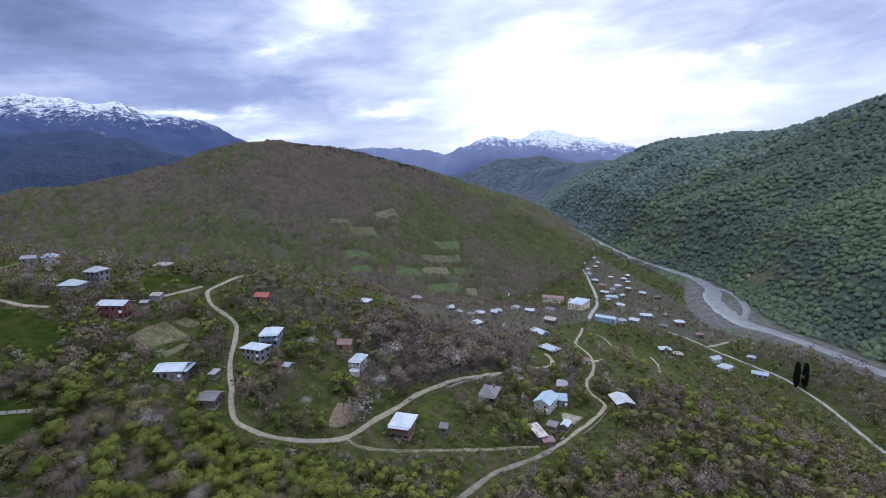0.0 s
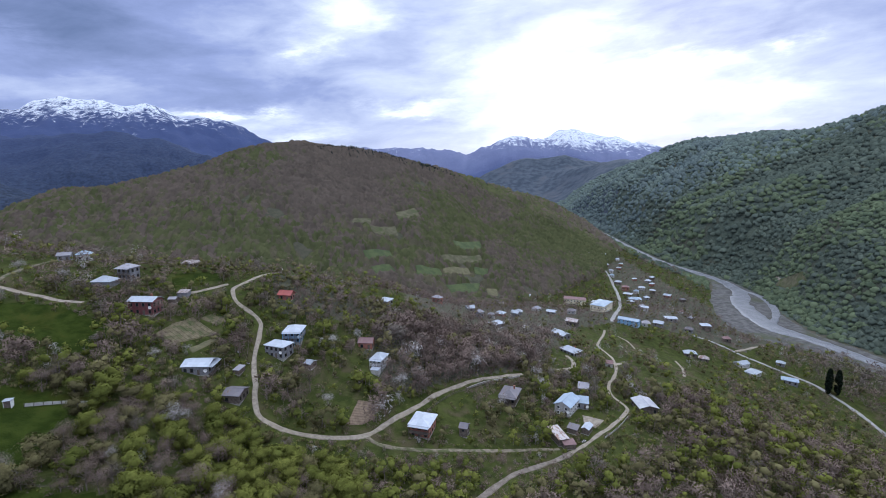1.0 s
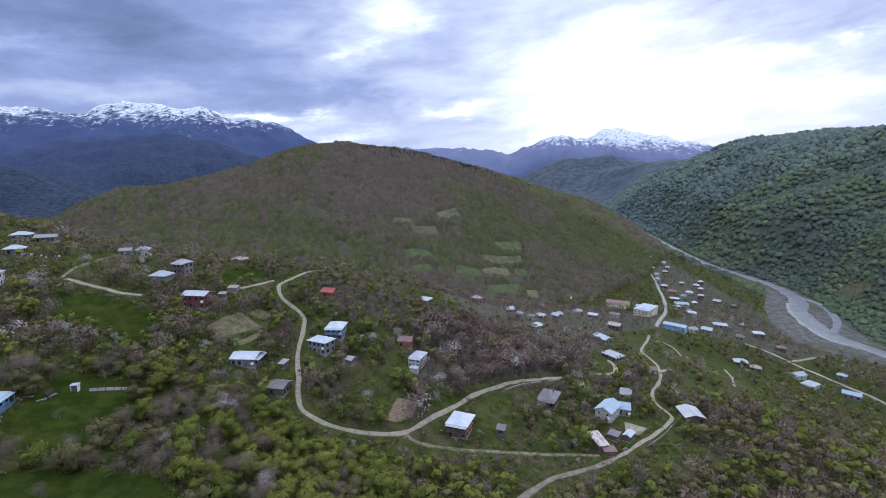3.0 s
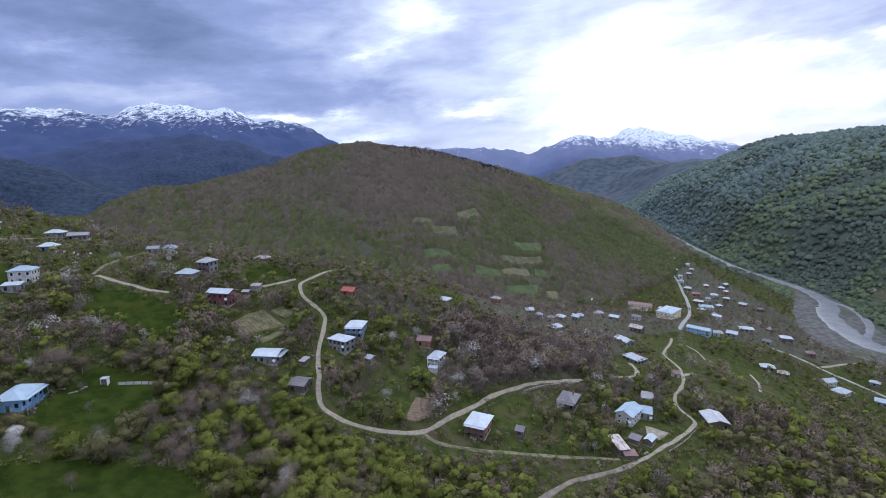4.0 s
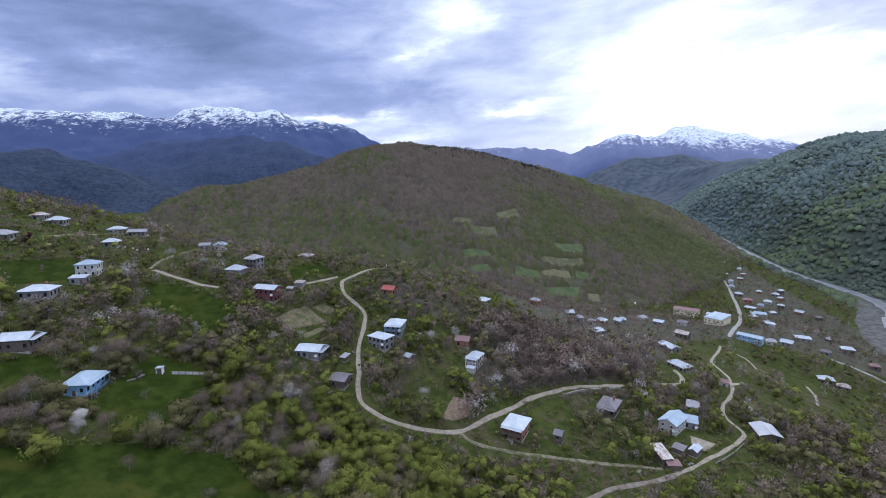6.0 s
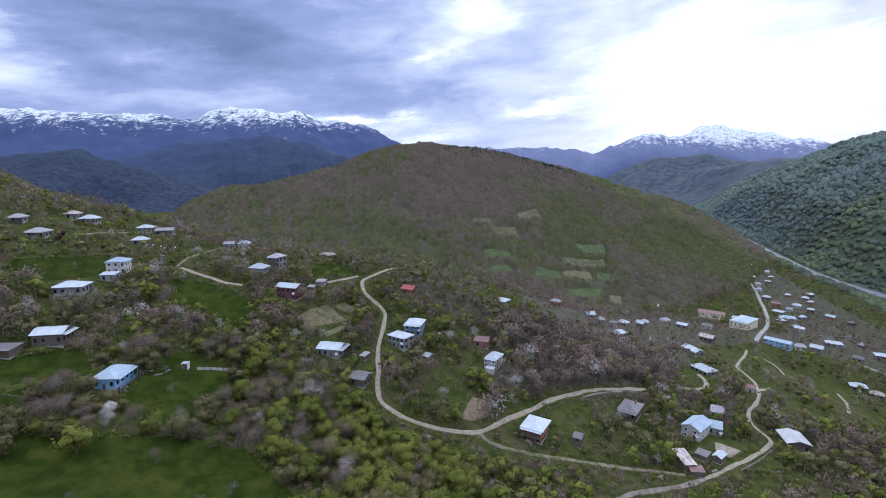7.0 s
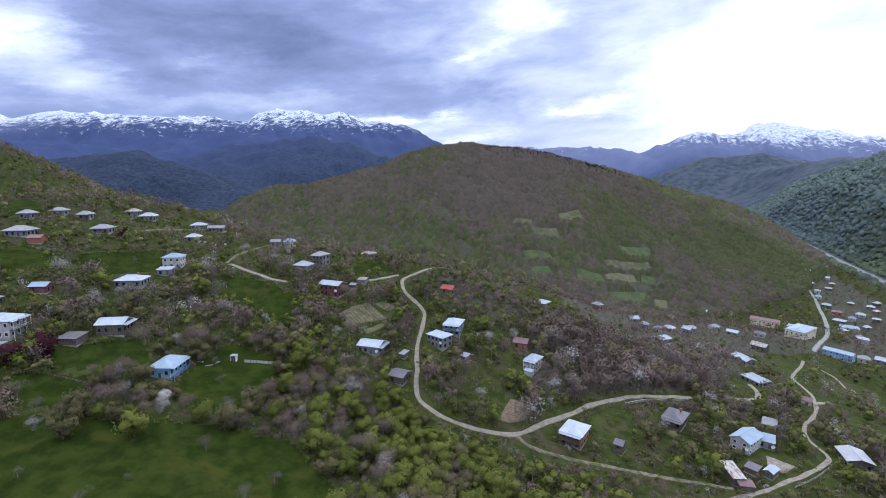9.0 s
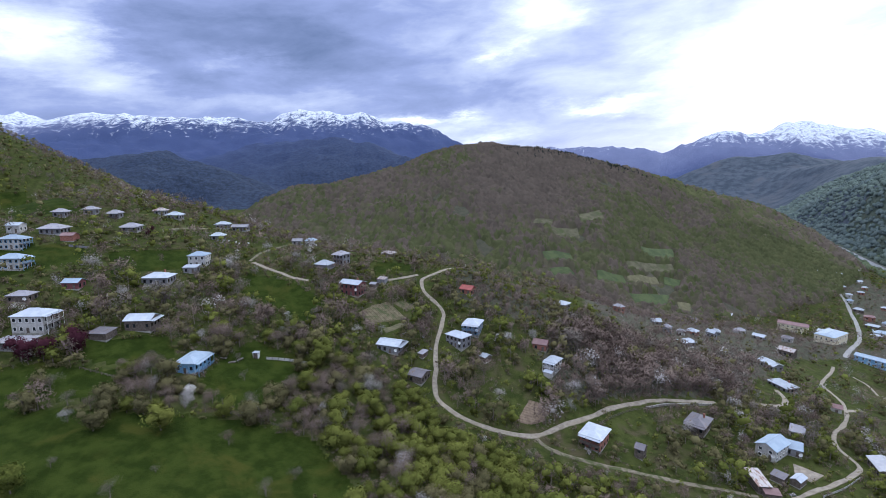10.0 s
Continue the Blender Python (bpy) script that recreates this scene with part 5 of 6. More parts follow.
def limb_mesh(r, tall, limbs, sides=5):
    """A tapered trunk with limbs; returns vertices, triangles and the limbs' ends."""
    s, ends = Shape(), []
    lean = Vector((r.uniform(-0.08, 0.08), r.uniform(-0.08, 0.08), 1)) * tall
    base, fork = Vector((0, 0, -0.4)), lean * r.uniform(0.28, 0.4)
    thick = tall * 0.022
    s.tube(base, fork, thick * 1.3, thick, sides)
    s.tube(fork, lean * 0.85, thick * 0.9, thick * 0.2, sides)
    ends.append(lean * 0.85)
    for i in range(limbs):
        a = 6.2832 * (i + r.uniform(0, 0.7)) / limbs
        start = fork + (lean * 0.8 - fork) * r.uniform(0.0, 0.6)
        end = start + Vector((math.cos(a), math.sin(a), r.uniform(0.4, 1.1))) * tall * r.uniform(0.2, 0.32)
        s.tube(start, end, thick * 0.6, thick * 0.12, 4)
        ends.append(end)
    tris = []
    for f in s.f:
        tris += [(f[0], f[i], f[i + 1]) for i in range(1, len(f) - 1)]
    return np.array(s.v, float), np.array(tris), np.array(ends)


def knob():
    """A small round body of 32 triangles: an octahedron, once subdivided."""
    v = [(1, 0, 0), (-1, 0, 0), (0, 1, 0), (0, -1, 0), (0, 0, 1), (0, 0, -1)]
    tris, seen = [], {}

    def middle(a, b):
        key = (min(a, b), max(a, b))
        if key not in seen:
            p = Vector(v[a]) + Vector(v[b])
            v.append(tuple(p.normalized()))
            seen[key] = len(v) - 1
        return seen[key]

    for sx in (0, 1):
        for sy in (2, 3):
            for sz in (4, 5):
                a, b, c = (sx, sy, sz) if (sx + sy + sz) % 2 == 0 else (sy, sx, sz)
                ab, bc, ca = middle(a, b), middle(b, c), middle(c, a)
                tris += [(a, ab, ca), (ab, b, bc), (ca, bc, c), (ab, bc, ca)]
    return np.array(v, float), np.array(tris)


KNOB = knob()


def unit(v):
    return v / np.maximum(np.linalg.norm(v, axis=-1, keepdims=True), 1e-9)


def crown_mesh(seed, kind, leaves, ends, lobes=7, leaf=0.03, body=0.8, low=2, girth=1.0, lift=0.2, flat=0.88):
    """A crown one metre tall: rounded lobes of dense foliage round the limbs' ends, covered with small leaves or, on bare trees, fine twigs.
    Returns vertices, triangles and the soft normals of the whole crown."""
    r = np.random.default_rng(seed)
    foot = np.column_stack([r.uniform(-0.2, 0.2, low), r.uniform(-0.2, 0.2, low), r.uniform(0.2, 0.36, low)])
    c = np.vstack([ends[r.integers(0, len(ends), lobes - low)] + r.normal(0, 0.06, (lobes - low, 3)), foot])
    radius = r.uniform(0.18, 0.29, lobes) * girth
    middle = c.mean(axis=0)
    squash = np.array([1.12, 1.12, flat])
    vs, fs, ns, o = [], [], [], 0
    if body:
        for p, q in zip(c, radius):
            way = KNOB[0]
            v = p + way * squash * (q * body * (1 + 0.22 * r.normal(size=(len(way), 1))))
            vs.append(v)
            shown = KNOB[1] if low or lobes > 1 else KNOB[1][KNOB[0][KNOB[1]].mean(axis=1)[:, 2] > -0.6]
            fs.append(shown + o)
            ns.append(unit(0.6 * way + 0.5 * unit(v - middle) + (0, 0, lift)))
            o += len(v)
    pick = r.integers(0, lobes, leaves)
    way = unit(r.normal(size=(leaves, 3)) + (0, 0, 0.2))
    thin = kind in ("brown", "grey")
    p = c[pick] + way * squash * (radius[pick] * r.uniform(0.5 if not body else 0.6, 1.28 if body else 1.12, leaves))[:, None]
    p[:, 2] = np.maximum(p[:, 2], r.uniform(0.04, 0.14, leaves))
    soft = unit(0.6 * way + 0.5 * unit(p - middle) + (0, 0, lift))
    up = unit(soft + r.normal(0, 0.33, (leaves, 3)))
    side = unit(np.cross(up, r.normal(size=(leaves, 3))))
    if thin:
        # twigs lean outwards
        side = unit(side + 0.5 * way)
    other = np.cross(up, side)
    s = (leaf * r.uniform(0.6, 1.4, leaves))[:, None]
    if thin:
        tri = np.stack([p - other * s * 0.34, p + side * s * 1.7, p + other * s * 0.34], 1)
    else:
        tri = np.stack([p - side * s - other * s * 0.7, p + side * s - other * s * 0.5, p + other * s * 1.1], 1)
    back = np.einsum("nj,nj->n", np.cross(tri[:, 1] - tri[:, 0], tri[:, 2] - tri[:, 0]), soft) < 0
    tri[back] = tri[back][:, ::-1]
    vs.append(tri.reshape(-1, 3))
    ns.append(np.repeat(soft, 3, axis=0))
    fs.append(np.arange(leaves * 3).reshape(-1, 3) + o)
    return np.vstack(vs), np.vstack(fs), np.vstack(ns)


def near_tree(kind, seed):
    r = random.Random(seed)
    v, t, ends = limb_mesh(r, 1.0, 6)
    trunk = quads_mesh("trunk", v, t, False)
    trunk.materials.append(BARK)
    bare = kind in ("brown", "grey", "white")
    count, leaf = {"white": (1300, 0.017), "brown": (1700, 0.024), "grey": (1200, 0.022)}.get(kind, (1150, 0.034))
    cv, ct, cn = crown_mesh(seed, kind, count, ends, 9, leaf, 0.0 if bare else 0.58, 1 if bare else 3)
    crown = quads_mesh("crown", cv, ct, True, cn)
    crown.materials.append(LEAF[kind])
    return trunk, crown


def many(name, label, category, parts, materials):
    """One mesh of many plants. parts: for each template its vertices, triangles, normals, places, sizes, turns, tints and material index."""
    vs, fs, ns, ts, ms, o = [], [], [], [], [], 0
    for v, t, nrm, place, size, turn, tint, index in parts:
        n = len(place)
        if not n:
            continue
        c, s = np.cos(turn)[:, None], np.sin(turn)[:, None]
        q = v[None] * size[:, None, None]
        vs.append((np.stack([q[..., 0] * c - q[..., 1] * s, q[..., 0] * s + q[..., 1] * c, q[..., 2]], -1) + place[:, None]).reshape(-1, 3))
        w = np.broadcast_to(nrm[None], q.shape)
        ns.append(np.stack([w[..., 0] * c - w[..., 1] * s, w[..., 0] * s + w[..., 1] * c, w[..., 2]], -1).reshape(-1, 3))
        fs.append((t[None] + (np.arange(n) * len(v))[:, None, None]).reshape(-1, 3) + o)
        ts.append(np.repeat(tint, len(v)))
        ms.append(np.tile(np.broadcast_to(index, len(t)), n).astype(np.int32))
        o += n * len(v)
    me = quads_mesh(name, np.vstack(vs), np.vstack(fs), True, np.vstack(ns), np.concatenate(ts))
    for m in materials:
        me.materials.append(m)
    me.polygons.foreach_set("material_index", np.concatenate(ms))
    return tagged(new(name, me), label, category, kind="stuff")


TREE_WORDS = {
    "green": "young tree in bright yellow-green spring leaf",
    "olive": "broad bush with dull olive spring leaves",
    "brown": "bare fruit tree with reddish-brown budding twigs",
    "grey": "bare grey tree with fine twigs",
    "white": "fruit tree in full white blossom",
    "plum": "dark purple-leaved plum tree",
    "dark": "tall narrow dark cypress",
}


def jittered(x0, x1, y0, y1, step, seed):
    r = np.random.default_rng(seed)
    gx, gy = np.meshgrid(np.arange(x0, x1, step), np.arange(y0, y1, step))
    x = gx.ravel() + r.uniform(-0.5, 0.5, gx.size) * step
    y = gy.ravel() + r.uniform(-0.5, 0.5, gx.size) * step
    az = np.degrees(np.arctan2(x, y))
    keep = (az > -76) & (az < 50)
    return x[keep], y[keep], r


def clear_of_works(x, y, margin=0.0):
    """Places that are neither on a road nor in a plot, a house or the river."""
    ok = from_river(x, y) > 2
    for line, w in TRACKS[3:]:
        for q in line:
            ok &= (x - q[0]) ** 2 + (y - q[1]) ** 2 > (w + margin) ** 2
    for ring in PLOTS:
        ok &= ~inside(x, y, [tuple(p) for p in ring])
    for hx, hy, hr in HOUSES:
        ok &= (x - hx) ** 2 + (y - hy) ** 2 > (hr + 0.8 + margin) ** 2
    return ok


def headroom(x, y):
    """How tall a tree may be: kept low on the camera's side of roads, houses and plots, so that these stay in view."""
    cap = np.full(len(x), 30.0)
    d = np.hypot(x, y)
    ux, uy = x / d, y / d
    spots = [(q[0], q[1], 1.0, 3.0, 0.6) for line, w in TRACKS[3:] for q in line] + [(hx, hy, hr * 0.8, hr * 0.9, 2.2) for hx, hy, hr in BUILDINGS] + [(*ring.mean(axis=0), 6.0, 6.0, 0.6) for ring in PLOTS]
    for qx, qy, back, half, least in spots:
        along = (qx - x) * ux + (qy - y) * uy - back
        across = np.abs((qx - x) * uy - (qy - y) * ux)
        hit = (along > -1) & (along < 16) & (across < half)
        cap[hit] = np.minimum(cap[hit], np.maximum(1.6, 0.42 * along[hit] + least))
    return cap


def hill_share(x, y):
    """Above 0 on the wooded hills."""
    return np.maximum(ridge(x, y, CENTRAL_HILL, 0.58, 30, 0.56), ridge(x, y, RIGHT_RIDGE, 0.64, 40)) + 11 * rough(x, y, 210, 4, 11) - valley_floor(x, y) - 8


def choose_trees(step, r0, r1, seed):
    x, y, r = jittered(-640, 340, 20, 950, step, seed)
    d = np.hypot(x, y)
    keep = (d >= r0) & (d < r1) & (hill_share(x, y) < 0)
    x, y = x[keep], y[keep]
    keep = clear_of_works(x, y)
    x, y = x[keep], y[keep]
    share = np.full(len(x), ELSEWHERE[0])
    rule = np.full(len(x), -1)
    for i, (outline, s, kinds, sizes) in enumerate(THICKETS):
        m = inside(x, y, outline)
        share[m], rule[m] = s, i
    patchy = rough(x, y, 26, 3, 41)
    share = np.where(rule < 0, share + 0.55 * patchy, share + 0.12 * patchy)
    for outline in LAWNS:
        share[inside(x, y, outline)] *= 0.12
    for outline in MEADOWS:
        share[inside(x, y, outline)] *= 0.005
    grow = r.uniform(size=len(x)) < share
    cap = headroom(x[grow], y[grow])
    out = []
    for px, py, top, k, u, v, w in zip(x[grow], y[grow], cap, rule[grow], r.uniform(size=grow.sum()), r.uniform(size=grow.sum()), r.uniform(0, 360, grow.sum())):
        kinds, sizes = (THICKETS[k][2], THICKETS[k][3]) if k >= 0 else ELSEWHERE[1:]
        acc, kind = 0.0, kinds[-1][0]
        for name, s in kinds:
            acc += s
            if u < acc:
                kind = name
                break
        out.append((px, py, kind, min(top, sizes[0] + (sizes[1] - sizes[0]) * v * v * (0.8 if kind == "olive" else 1.0)), w))
    return out


CATALOGUE = {}


def plant(x, y, kind, tall, turn, variant=0):
    key = (kind, variant)
    if key not in CATALOGUE:
        CATALOGUE[key] = near_tree(kind, 100 + 7 * variant + 31 * list(LEAF).index(kind))
    trunk, crown = CATALOGUE[key]
    ob = thing("tree" if kind != "olive" else "bush", x, y, turn, TREE_WORDS[kind], "tree" if kind != "olive" else "bush", "%s trees" % kind, scale=tall)
    part("trunk", trunk, None, ob)
    part("crown", crown, None, ob)
    return ob


def joined(name, trees, label, category, leaves, lobes, leaf):
    """Many trees too far or too many to pick apart, as one mesh."""
    kinds = sorted({k for _, _, k, _, _ in trees})
    x, y, tall, turn = (np.array([t[i] for t in trees], float) for i in (0, 1, 3, 4))
    kind = np.array([t[2] for t in trees])
    place = np.column_stack([x, y, height(x, y)])
    tint = np.random.default_rng(77).uniform(size=len(x))
    parts = []
    for k, name_of in enumerate(kinds):
        for variant in range(7):
            m = (kind == name_of) & (np.arange(len(x)) % 7 == variant)
            lv, lt, ends = limb_mesh(random.Random(10 * k + variant), 1.0, 3, 3)
            bare = name_of in ("brown", "grey", "white")
            cv, ct, cn = crown_mesh(500 + 13 * variant + k, name_of, int(leaves * (2.1 if bare else 1.0)), ends, lobes + 2 * bare, leaf * (1.45 if name_of in ("brown", "grey") else 0.6 if bare else 1.0), 0.0 if bare else 0.55, 1)
            if lobes > 3:
                cv, ct, cn = np.vstack([cv, lv]), np.vstack([ct, lt + len(cv)]), np.vstack([cn, unit(lv * (1, 1, 0) + (0, 0, 0.2))])
            index = np.full(len(ct), k)
            if lobes > 3:
                index[len(ct) - len(lt):] = len(kinds)
            parts.append((cv, ct, cn, place[m], tall[m], np.radians(turn[m]), tint[m], index))
    return many(name, label, category, parts, [LEAF[k] for k in kinds] + [BARK])


# single trees that stand out
BUILDINGS = list(HOUSES)
SINGLE = ((-92.1, 141.0, "white", 8.5), (-233.9, 131.0, "white", 9.0), (-204.9, 125.1, "white", 6.5), (-160.0, 151.4, "white", 8.0), (-201.3, 137.6, "white", 5.0), (-202.0, 207.6, "white", 6.0), (-195.2, 174.3, "white", 7.5), (-134.6, 98.4, "white", 5.0), (-115.4, 106.5, "white", 5.0), (-180.2, 205.8, "white", 6.0), (-47.7, 211.0, "white", 5.5), (-55.9, 200.7, "white", 6.0), (18.5, 193.8, "white", 5.5), (-24.9, 187.7, "white", 6.5), (-15.8, 193.8, "white", 6.0), (38.6, 213.2, "white", 6.5), (-116.9, 170.0, "white", 4.5), (-193.6, 82.5, "plum", 8.5), (-184.0, 94.5, "plum", 9.0), (-189.5, 88.0, "plum", 7.0), (-257.6, 176.3, "plum", 5.0), (-129.0, 103.0, "brown", 5.5), (-92.0, 118.0, "grey", 5.5), (-140.0, 125.0, "grey", 4.0), (-58, 173, "brown", 10.5), (-59, 164, "brown", 8.5), (-72, 168, "brown", 6.0), (-50, 168, "white", 5.0), (-92.5, 184, "brown", 7.5), (-91.5, 190, "brown", 7.0))
ORCHARD = ((-169.6, 78.0, "grey", 6), (-166.4, 69.5, "olive", 7), (-143.7, 74.8, "olive", 7), (-153.1, 73.4, "white", 4), (-147.3, 80.3, "olive", 6), (-151.9, 90.5, "brown", 6), (-143.3, 92.0, "brown", 7), (-143.2, 96.9, "olive", 6), (-139.4, 86.7, "olive", 6), (-135.4, 103.7, "olive", 4), (-127.3, 98.9, "brown", 5.5), (-110.8, 105.5, "brown", 5), (-97.3, 109.6, "brown", 7.5), (-114.6, 123.3, "olive", 5), (-97.8, 120.4, "white", 5.5), (-86.6, 82.1, "grey", 5), (-116.4, 61.9, "grey", 4.5), (-115.3, 73.0, "grey", 2.5), (-137.0, 51.7, "green", 7))
HEDGE = ((-174.2, 78.2, "olive", 6), (-104.3, 136.1, "olive", 7), (-110.6, 130.8, "brown", 6), (-119.7, 135.7, "olive", 6), (-110.8, 153.0, "brown", 6), (-117.0, 142.6, "green", 8), (-138.0, 60.8, "grey", 3), (-160.7, 77.8, "grey", 5), (-131.1, 118.7, "grey", 3.5), (-84.6, 120.9, "brown", 7), (-76.1, 102.2, "olive", 6), (-67.3, 109.6, "olive", 5), (-61.0, 108.3, "grey", 6), (-85.5, 91.6, "grey", 4), (-113, 114, "olive", 6), (-116, 125, "brown", 5), (-103, 122, "olive", 6), (-109, 135, "brown", 6))
for row in (SINGLE, ORCHARD, HEDGE):
    for i, (x, y, kind, tall) in enumerate(row):
        plant(x, y, kind, tall, 47 * i % 360, i % 2)
    HOUSES += [(x, y, tall * 0.22) for x, y, kind, tall in row]

near = choose_trees(4.4, 60, 265, 1)
near.sort(key=lambda t: math.hypot((t[0] + 95) / 1.7, t[1] - 108))
by_hand = near[:285]
for i, (x, y, kind, tall, turn) in enumerate(by_hand):
    plant(x, y, kind, tall, turn, i % 4)
joined("scrub", near[285:], "mixed budding fruit trees, bushes and blossom on the slopes", "trees", 92, 4, 0.052)
far_trees = choose_trees(5.6, 265, 640, 2) + choose_trees(7.5, 640, 950, 3)
joined("scrub", far_trees, "budding orchard trees and bushes round the farther houses", "trees", 35, 2, 0.057)

# the two dark cypresses by the river road
for i, (x, y) in enumerate(((255.2, 329.9), (260.3, 328.3))):
    ob = thing("cypress", x + 6, y, 0, TREE_WORDS["dark"], "cypress", "cypresses by the river road", scale=1.0)
    v, t, ends = limb_mesh(random.Random(i), 16.0, 2)
    trunk = quads_mesh("trunk", v * (0.3, 0.3, 1), t, False)
    trunk.materials.append(BARK)
    r = np.random.default_rng(60 + i)
    zz = r.uniform(0.8, 19, 900)
    rad = 2.0 * np.sin(np.clip(zz / 19.5, 0, 1) * math.pi) ** 0.55 * r.uniform(0.6, 1.05, 900)
    a = r.uniform(0, 6.2832, 900)
    c = np.column_stack([rad * np.cos(a), rad * np.sin(a), zz])
    v = c[:, None] + np.einsum("nij,kj->nki", random_turns(r, 900), np.array([(-1, -0.7, 0), (0.9, -0.9, 0.2), (1, 0.8, 0), (-0.8, 1, 0.2)])) * 0.55
    f = np.arange(900)[:, None] * 4
    crown = quads_mesh("crown", v.reshape(-1, 3), np.vstack([f + (0, 1, 2), f + (0, 2, 3)]), False)
    crown.materials.append(LEAF["dark"])
    part("trunk", trunk, None, ob)
    part("crown", crown, None, ob)

# ---- the woods on the hills ----
class Canopy:
    """A closed canopy of rounded crowns, one for each cell of a jittered lattice."""

    def __init__(self, step, tall, seed):
        self.step, self.tall, self.seed = step, tall, seed

    def crown(self, x, y):
        """For each place the nearest tree, its random number, and how far the place lies from its middle, as a share of the step."""
        i, j = np.floor(x / self.step), np.floor(y / self.step)
        best, who, pick = np.full(len(x), 9.0), np.zeros(len(x)), np.zeros((len(x), 2))
        for di in (-1, 0, 1):
            for dj in (-1, 0, 1):
                a, b = i + di, j + dj
                tx, ty = a + 0.12 + 0.76 * lattice(a, b, self.seed), b + 0.12 + 0.76 * lattice(a, b, self.seed + 1)
                size = 0.8 + 0.4 * lattice(a, b, self.seed + 2)
                d = np.hypot(x / self.step - tx, y / self.step - ty) / size
                m = d < best
                best[m], who[m], pick[m] = d[m], lattice(a, b, self.seed + 3)[m], np.column_stack([tx, ty])[m] * self.step
        return pick, who, best

    def top(self, x, y, who, d):
        """The height of the canopy over the ground."""
        dome = np.clip(1 - (d / 0.70) ** 2, 0, 1)
        return self.tall * (0.30 + 0.40 * (who - 0.5) + 0.72 * dome) + 0.20 * self.tall * rough(x, y, self.step * 0.5, 2, self.seed + 5)


def wooded(x, y, r0, r1):
    """Where the hills are wooded: not in the fields, the river, or the thin spots."""
    d, az = np.hypot(x, y), np.degrees(np.arctan2(x, y))
    keep = (d >= r0) & (d < r1) & (az > -74) & (az < 49) & (x < 290) & ((hill_share(x, y) > -2) | (x > from_ridge(y))) & (from_river(x, y) > 4)
    keep &= rough(x, y, 34, 3, 77) > -0.52 - 0.5 * (x > 300)
    for ring in PLOTS:
        keep &= ~inside(x, y, [tuple(p) for p in ring])
    return keep


def right_bank(name, step, r0, r1, tall, leaves, leaf, seed, label):
    """The woods on the steep right bank, crown by crown."""
    x, y, r = jittered(290, 1000, 150, 1700, step, seed)
    d = np.hypot(x, y)
    keep = (d >= r0) & (d < r1) & ((hill_share(x, y) > -2) | (x > from_ridge(y))) & (from_river(x, y) > 4)
    for ring in PLOTS:
        keep &= ~inside(x, y, [tuple(p) for p in ring])
    x, y = x[keep], y[keep]
    z = height(x, y)
    gx, gy = (height(x + 4, y) - z) / 4, (height(x, y + 4) - z) / 4
    seen = (gx * x + gy * y) + (170 - z) > -0.04 * np.hypot(x, y)
    x, y, z = x[seen], y[seen], z[seen]
    size, turn, tint = tall * r.uniform(0.7, 1.35, len(x)), r.uniform(0, 6.2832, len(x)), r.uniform(size=len(x))
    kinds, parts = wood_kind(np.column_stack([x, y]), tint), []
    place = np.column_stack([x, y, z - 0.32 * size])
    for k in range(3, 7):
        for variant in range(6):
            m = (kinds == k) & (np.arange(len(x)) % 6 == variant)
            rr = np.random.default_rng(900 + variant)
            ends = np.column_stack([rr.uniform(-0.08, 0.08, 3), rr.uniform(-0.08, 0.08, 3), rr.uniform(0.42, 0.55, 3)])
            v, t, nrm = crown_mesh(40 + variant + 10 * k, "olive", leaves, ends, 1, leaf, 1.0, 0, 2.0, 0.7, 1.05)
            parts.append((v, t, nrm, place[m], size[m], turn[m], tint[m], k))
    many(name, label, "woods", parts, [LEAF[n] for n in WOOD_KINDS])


WOOD_KINDS = ["hill_green", "hill_olive", "hill_brown", "ridge_green", "ridge_dark", "hazed_green", "hazed_dark"]


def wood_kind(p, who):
    """Which kind of tree stands at p: stands of green and brown on the hill; on the right bank lighter tones on the
    spurs, darker in the gullies, and far off the kinds whose colour holds painted haze.
    """
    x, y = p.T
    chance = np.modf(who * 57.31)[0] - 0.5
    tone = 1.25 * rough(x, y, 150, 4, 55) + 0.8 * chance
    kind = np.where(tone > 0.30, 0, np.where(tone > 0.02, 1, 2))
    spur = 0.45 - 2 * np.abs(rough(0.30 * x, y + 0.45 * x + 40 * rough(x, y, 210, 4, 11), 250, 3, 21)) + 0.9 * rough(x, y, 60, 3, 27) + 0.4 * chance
    # past about 1080 m the haze-tinted leaf colours take over
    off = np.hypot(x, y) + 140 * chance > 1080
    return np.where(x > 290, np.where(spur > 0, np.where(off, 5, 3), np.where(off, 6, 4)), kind)


